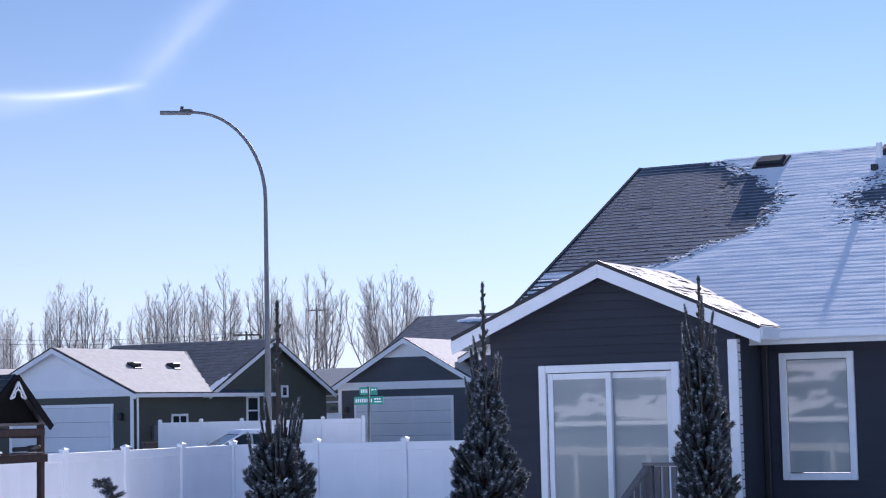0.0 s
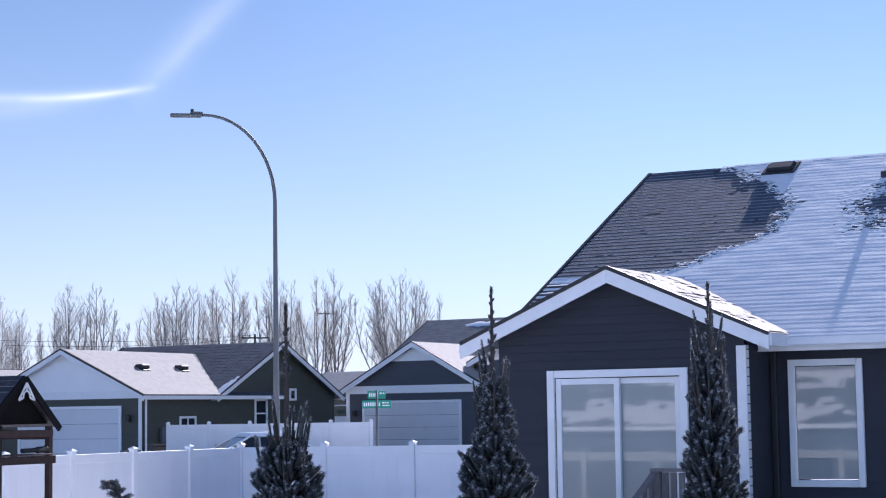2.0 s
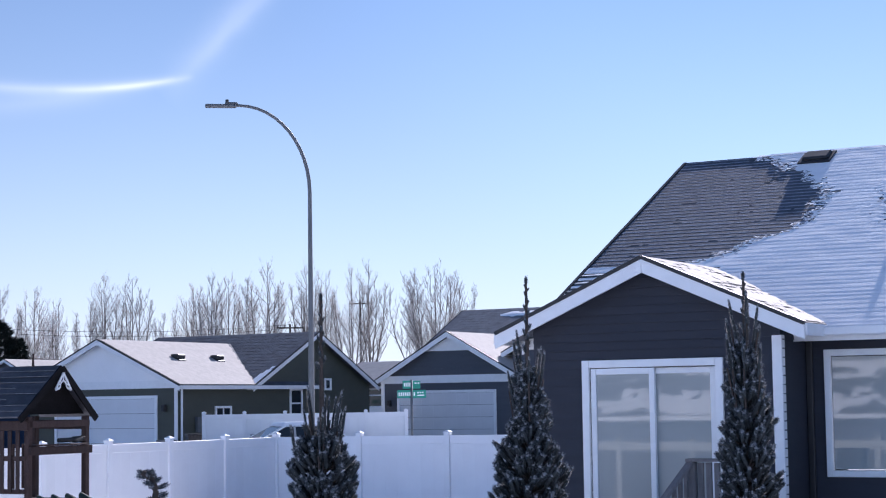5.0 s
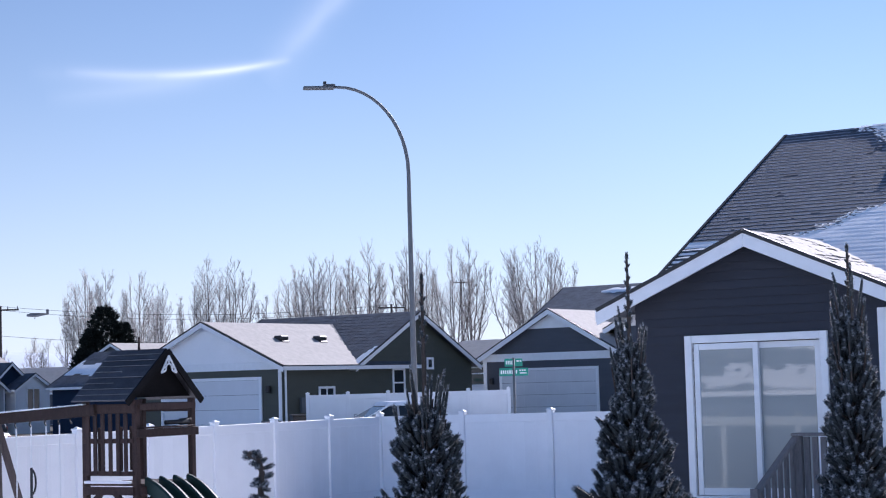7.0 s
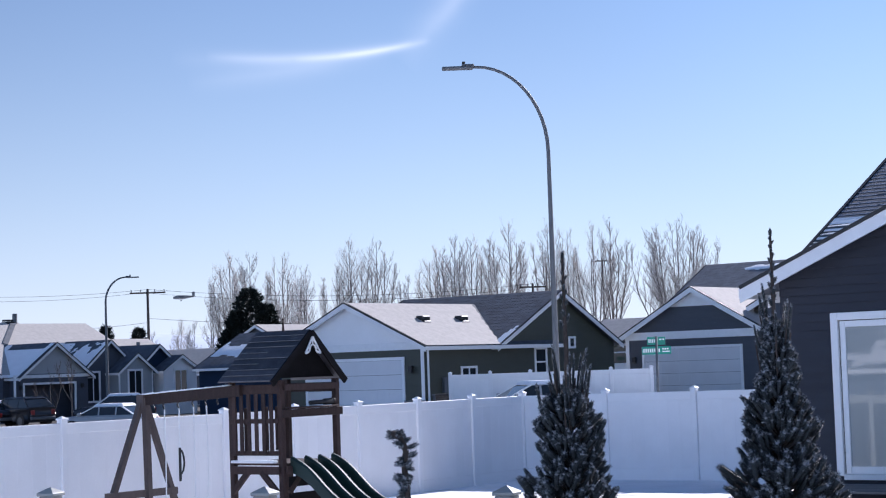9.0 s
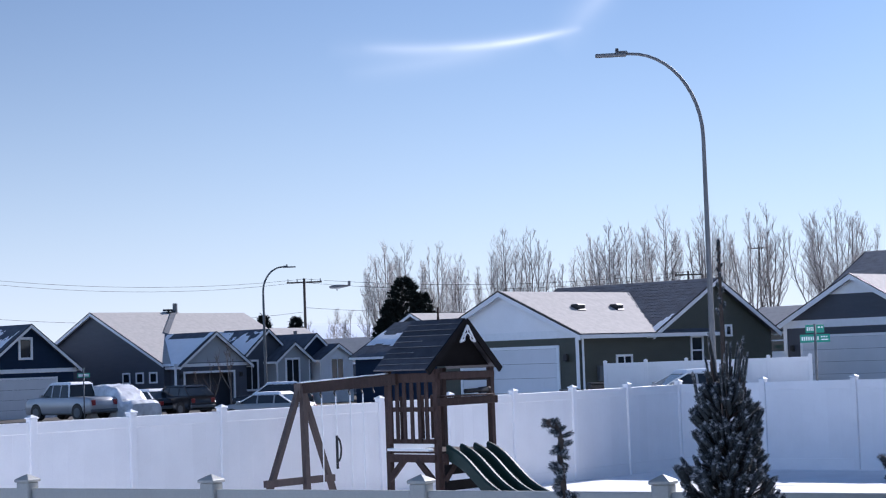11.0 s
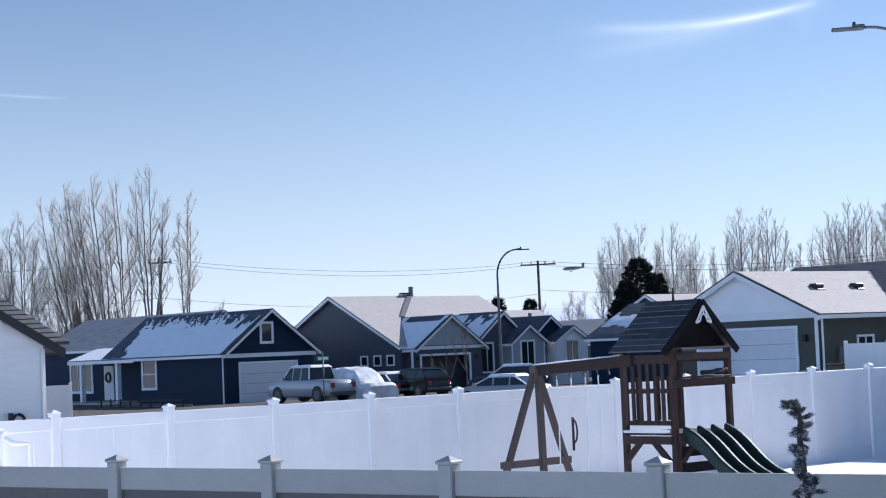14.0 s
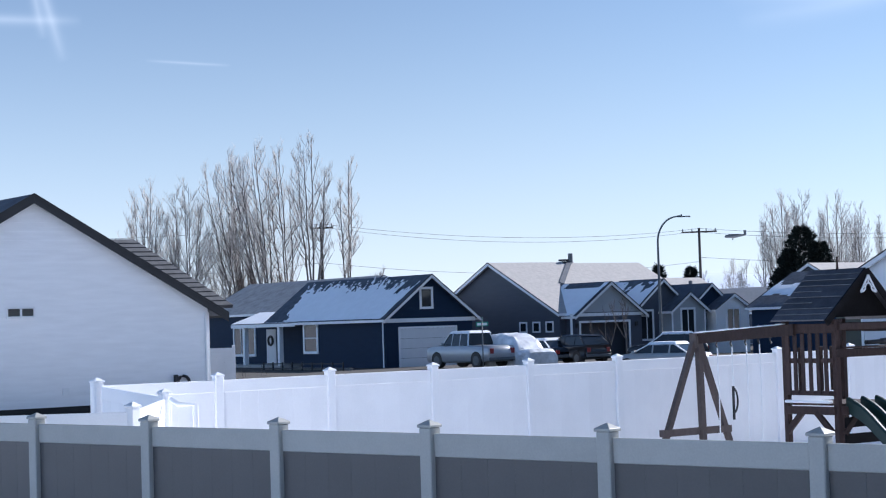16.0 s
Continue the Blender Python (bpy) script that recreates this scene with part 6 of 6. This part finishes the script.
        part("mirror", bm, paint, c)
    bm = B()
    box(bm, rear - 0.04, rear + 0.08, -W * 0.45, W * 0.45, 0.38, 0.55, 0.03)
    part("bumper", bm, "steel_pole", c)
    return c


M["silver"] = mat("silver_paint", (0.42, 0.43, 0.45), 0.3, 0.04, 2, 0.0, 40, metal=0.3)
M["dark_paint"] = mat("dark_grey_paint", (0.028, 0.030, 0.036), 0.25, 0.1, 2, 0.0, 40)
M["pale_paint"] = mat("pale_car_paint", (0.36, 0.37, 0.38), 0.35, 0.08, 2, 0.0, 40)
M["red_light"] = mat("red_lens", (0.25, 0.02, 0.02), 0.3, 0.05, 2, 0.0, 40)
M["lens"] = mat("clear_lens", (0.5, 0.5, 0.5), 0.15, 0.05, 2, 0.0, 40)
M["tarp"] = mat("translucent_tarp", (0.70, 0.71, 0.73), 0.28, 0.25, 1.2, 0.8, 3)
vehicle("pickup_truck", pose(-42.05, 87.35, 0.2, 0, 0, 154), "silver crew-cab pickup truck on the driveway", "silver", 5.4, 1.95, 1.92, 1.22, (-0.95, -0.80, 0.80, 1.40), 1.05, 1.2, snow=True, wheel=0.40)
vehicle("suv", pose(-38.1, 92.5, 0.15, 0, 0, 150), "dark grey parked suv with snowy rear", "dark_paint", 4.1, 1.85, 1.6, 1.02, (-1.95, -1.35, 0.3, 1.2), 0.85, 1.05)
vehicle("sedan", pose(-40.1, 92.4, 0.15, 0, 0, 152), "dark parked sedan with red tail lights", "dark_paint", 4.5, 1.8, 1.42, 0.95, (-1.75, -1.1, 0.3, 1.2), 0.75, 0.95, snow=True)
vehicle("sedan", pose(-28.6, 80.0, -0.02, 0, 0, 172), "pale parked sedan with a snowy roof", "pale_paint", 4.4, 1.8, 1.42, 0.95, (-1.75, -1.0, 0.35, 1.25), 0.75, 0.95, snow=True)
vehicle("suv", pose(-34.9, 98.6, 0.05, 0, 0, 200), "dark parked car with snow on its roof", "dark_paint", 4.6, 1.85, 1.62, 0.98, (-2.0, -1.4, 0.3, 1.2), 0.8, 0.98, snow=True)
vehicle("sedan", pose(-6.6, 60.4, 0.55, 0, 0, 205), "pale parked sedan under a snow cover", "pale_paint", 4.6, 1.8, 1.45, 0.98, (-1.75, -1.0, 0.45, 1.3), 0.8, 0.98, snow=True)


def covered_vehicle():
    t = thing("covered_vehicle", pose(-39.95, 88.35, 0.1, 0, 0, 155), "vehicle wrapped in a wrinkled pale tarp", "covered car")
    bm = B()
    prev = None
    n, m = 26, 22
    for i in range(n + 1):
        f = i / n
        x = -2.35 + 4.7 * f
        top = 1.02 + 0.85 * max(0, 1 - abs((f - 0.55) / 0.36) ** 3) if 0.15 < f < 0.95 else 1.02
        top = max(top * (1 if 0.02 < f < 0.98 else 0.8), 0.85)
        ring = []
        for j in range(m + 1):
            a = math.pi * j / m
            c, s = math.cos(a), math.sin(a)
            y = 1.0 * (abs(c) ** 0.3) * (1 if c > 0 else -1)
            z = top * (s ** 0.3)
            k = 1 + 0.05 * noise.noise((x * 2.2, y * 2.5, z * 2)) + 0.03 * noise.noise((x * 6, y * 5, z * 5))
            ring.append(bm.verts.new((x, y * k, max(0.02, z * k))))
        if prev:
            for j in range(m):
                bm.faces.new((prev[j], prev[j + 1], ring[j + 1], ring[j]))
        else:
            bm.faces.new(ring)
        prev = ring
    bm.faces.new(prev[::-1])
    part("cover", bm, "tarp", t)


covered_vehicle()


# ---- small yard things ----
def bin_(at, turn):
    b = thing("trash_bin", pose(*at, 0, 0, turn), "black wheeled trash bin with lid", "trash bin", "trash bins")
    bm = B()
    vs = box(bm, -0.28, 0.28, -0.3, 0.3, 0.05, 0.95, 0.0)
    for v in vs:
        if v.co.z < 0.5:
            v.co.x *= 0.8
            v.co.y *= 0.8
    part("body", bm, "black", b)
    slab(b, "lid", -0.31, 0.31, -0.34, 0.34, 0.955, 1.03, "black", 0.02)
    bm = B()
    tube(bm, [(-0.26, 0.33, 0.12), (0.26, 0.33, 0.12)], 0.11, 10)
    part("wheel", bm, "black", b)


bin_((-10.6, 65.0, 0.6), 20)
bin_((-10.0, 65.2, 0.6), 25)
bin_((-4.7, 69.9, 0.55), 10)
bin_((-4.0, 69.9, 0.55), 15)
M["shrub_twig"] = mat("reddish_twig", (0.085, 0.06, 0.05), 0.9, 0.3, 0.6, 0.2, 10, spec=0.2)
shrub = bare_tree("bare_shrub", 0.85, 7, 0.75, 7, 0.06, "bare reddish shrub behind the fence", "shrub_twig", 1.0, 4, 2)
shrub.matrix_basis = pose(-0.44, 60.0, 0.65)

porch_shrub = copy_thing(shrub, pose(-49.9, 77.3, 0.0, 0, 0, 70))
porch_shrub["label"] = "reddish bare shrub before the porch"
copy_thing(shrub, pose(-49.2, 77.8, 0.0, 0, 0, 160))["label"] = "reddish bare shrub before the porch"
young = bare_tree("young_tree", 3.9, 17, 1.2, 3, 0.35, "young bare street tree before the garage", "shrub_twig", 1.0, 5, 2)
young.matrix_basis = pose(-35.5, 93.5, 0.05)
young2 = copy_thing(young, pose(-36.5, 93.1, -0.9, 0, 0, 90))

# light aircraft in the distance
pl = thing("light_aircraft", pose(-178.1, 573, 27.9, 0, 0, 17), "small light aeroplane low over the horizon", "aeroplane")
bm = B()
tube(bm, [(-3.6, 0, 0), (-3.0, 0, 0.05), (-1.6, 0, 0.15), (0.2, 0, 0.2), (3.4, 0, 0.4)], [0.25, 0.5, 0.65, 0.6, 0.2], 10)
part("fuselage", bm, "steel_pole", pl, smooth=True)
slab(pl, "wing", -1.6, 0.0, -5, 5, -0.35, -0.2, "steel_pole", 0.05)
slab(pl, "tailplane", 2.7, 3.5, -1.7, 1.7, 0.4, 0.5, "steel_pole", 0.03)
slab(pl, "fin", 2.6, 3.5, -0.06, 0.06, 0.4, 1.9, "steel_pole", 0.03)
slab(pl, "landing_gear", -1.2, -0.8, -1.2, 1.2, -1.1, -0.75, "black", 0.05)


def garden_fence():
    g = thing("garden_fence", pose(-49.6, 87.0, 0.0, 0, 0, GRID), "low dark garden fence along the flower bed", "fence")
    for k in range(9):
        slab(g, "post", -9 + k * 1.1 - 0.04, -9 + k * 1.1 + 0.04, -0.04, 0.04, -0.1, 0.62, "black")
    for z in (0.22, 0.5):
        slab(g, "rail", -9.0, -0.2, -0.02, 0.02, z, z + 0.06, "black")
    slab(g, "edging", -9.4, 0.2, 0.2, 0.4, -0.1, 0.3, "stone", 0.02, "rough stone edging")


garden_fence()


# ---- far hills ----
def hills():
    bm = B()
    prev = None
    for i in range(161):
        a = radians(-75 + 130 * i / 160)
        r = 3400
        z = 46 + 24 * noise.noise((i * 0.06, 2, 0)) + 16 * noise.noise((i * 0.21, 7, 0)) + 22 * math.exp(-((math.degrees(a) + 17) / 8) ** 2)
        row = [bm.verts.new((math.sin(a) * q, math.cos(a) * q, h)) for q, h in ((r - 500, -5), (r - 200, z * 0.55), (r, max(12, z)), (r + 300, -10))]
        if prev:
            for j in range(3):
                bm.faces.new((prev[j], prev[j + 1], row[j + 1], row[j]))
        prev = row
    # distance haze is mixed into this pale blue base colour
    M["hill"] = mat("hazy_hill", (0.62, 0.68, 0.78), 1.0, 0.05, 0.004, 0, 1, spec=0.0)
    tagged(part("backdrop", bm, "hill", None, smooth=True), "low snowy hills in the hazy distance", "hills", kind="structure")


hills()
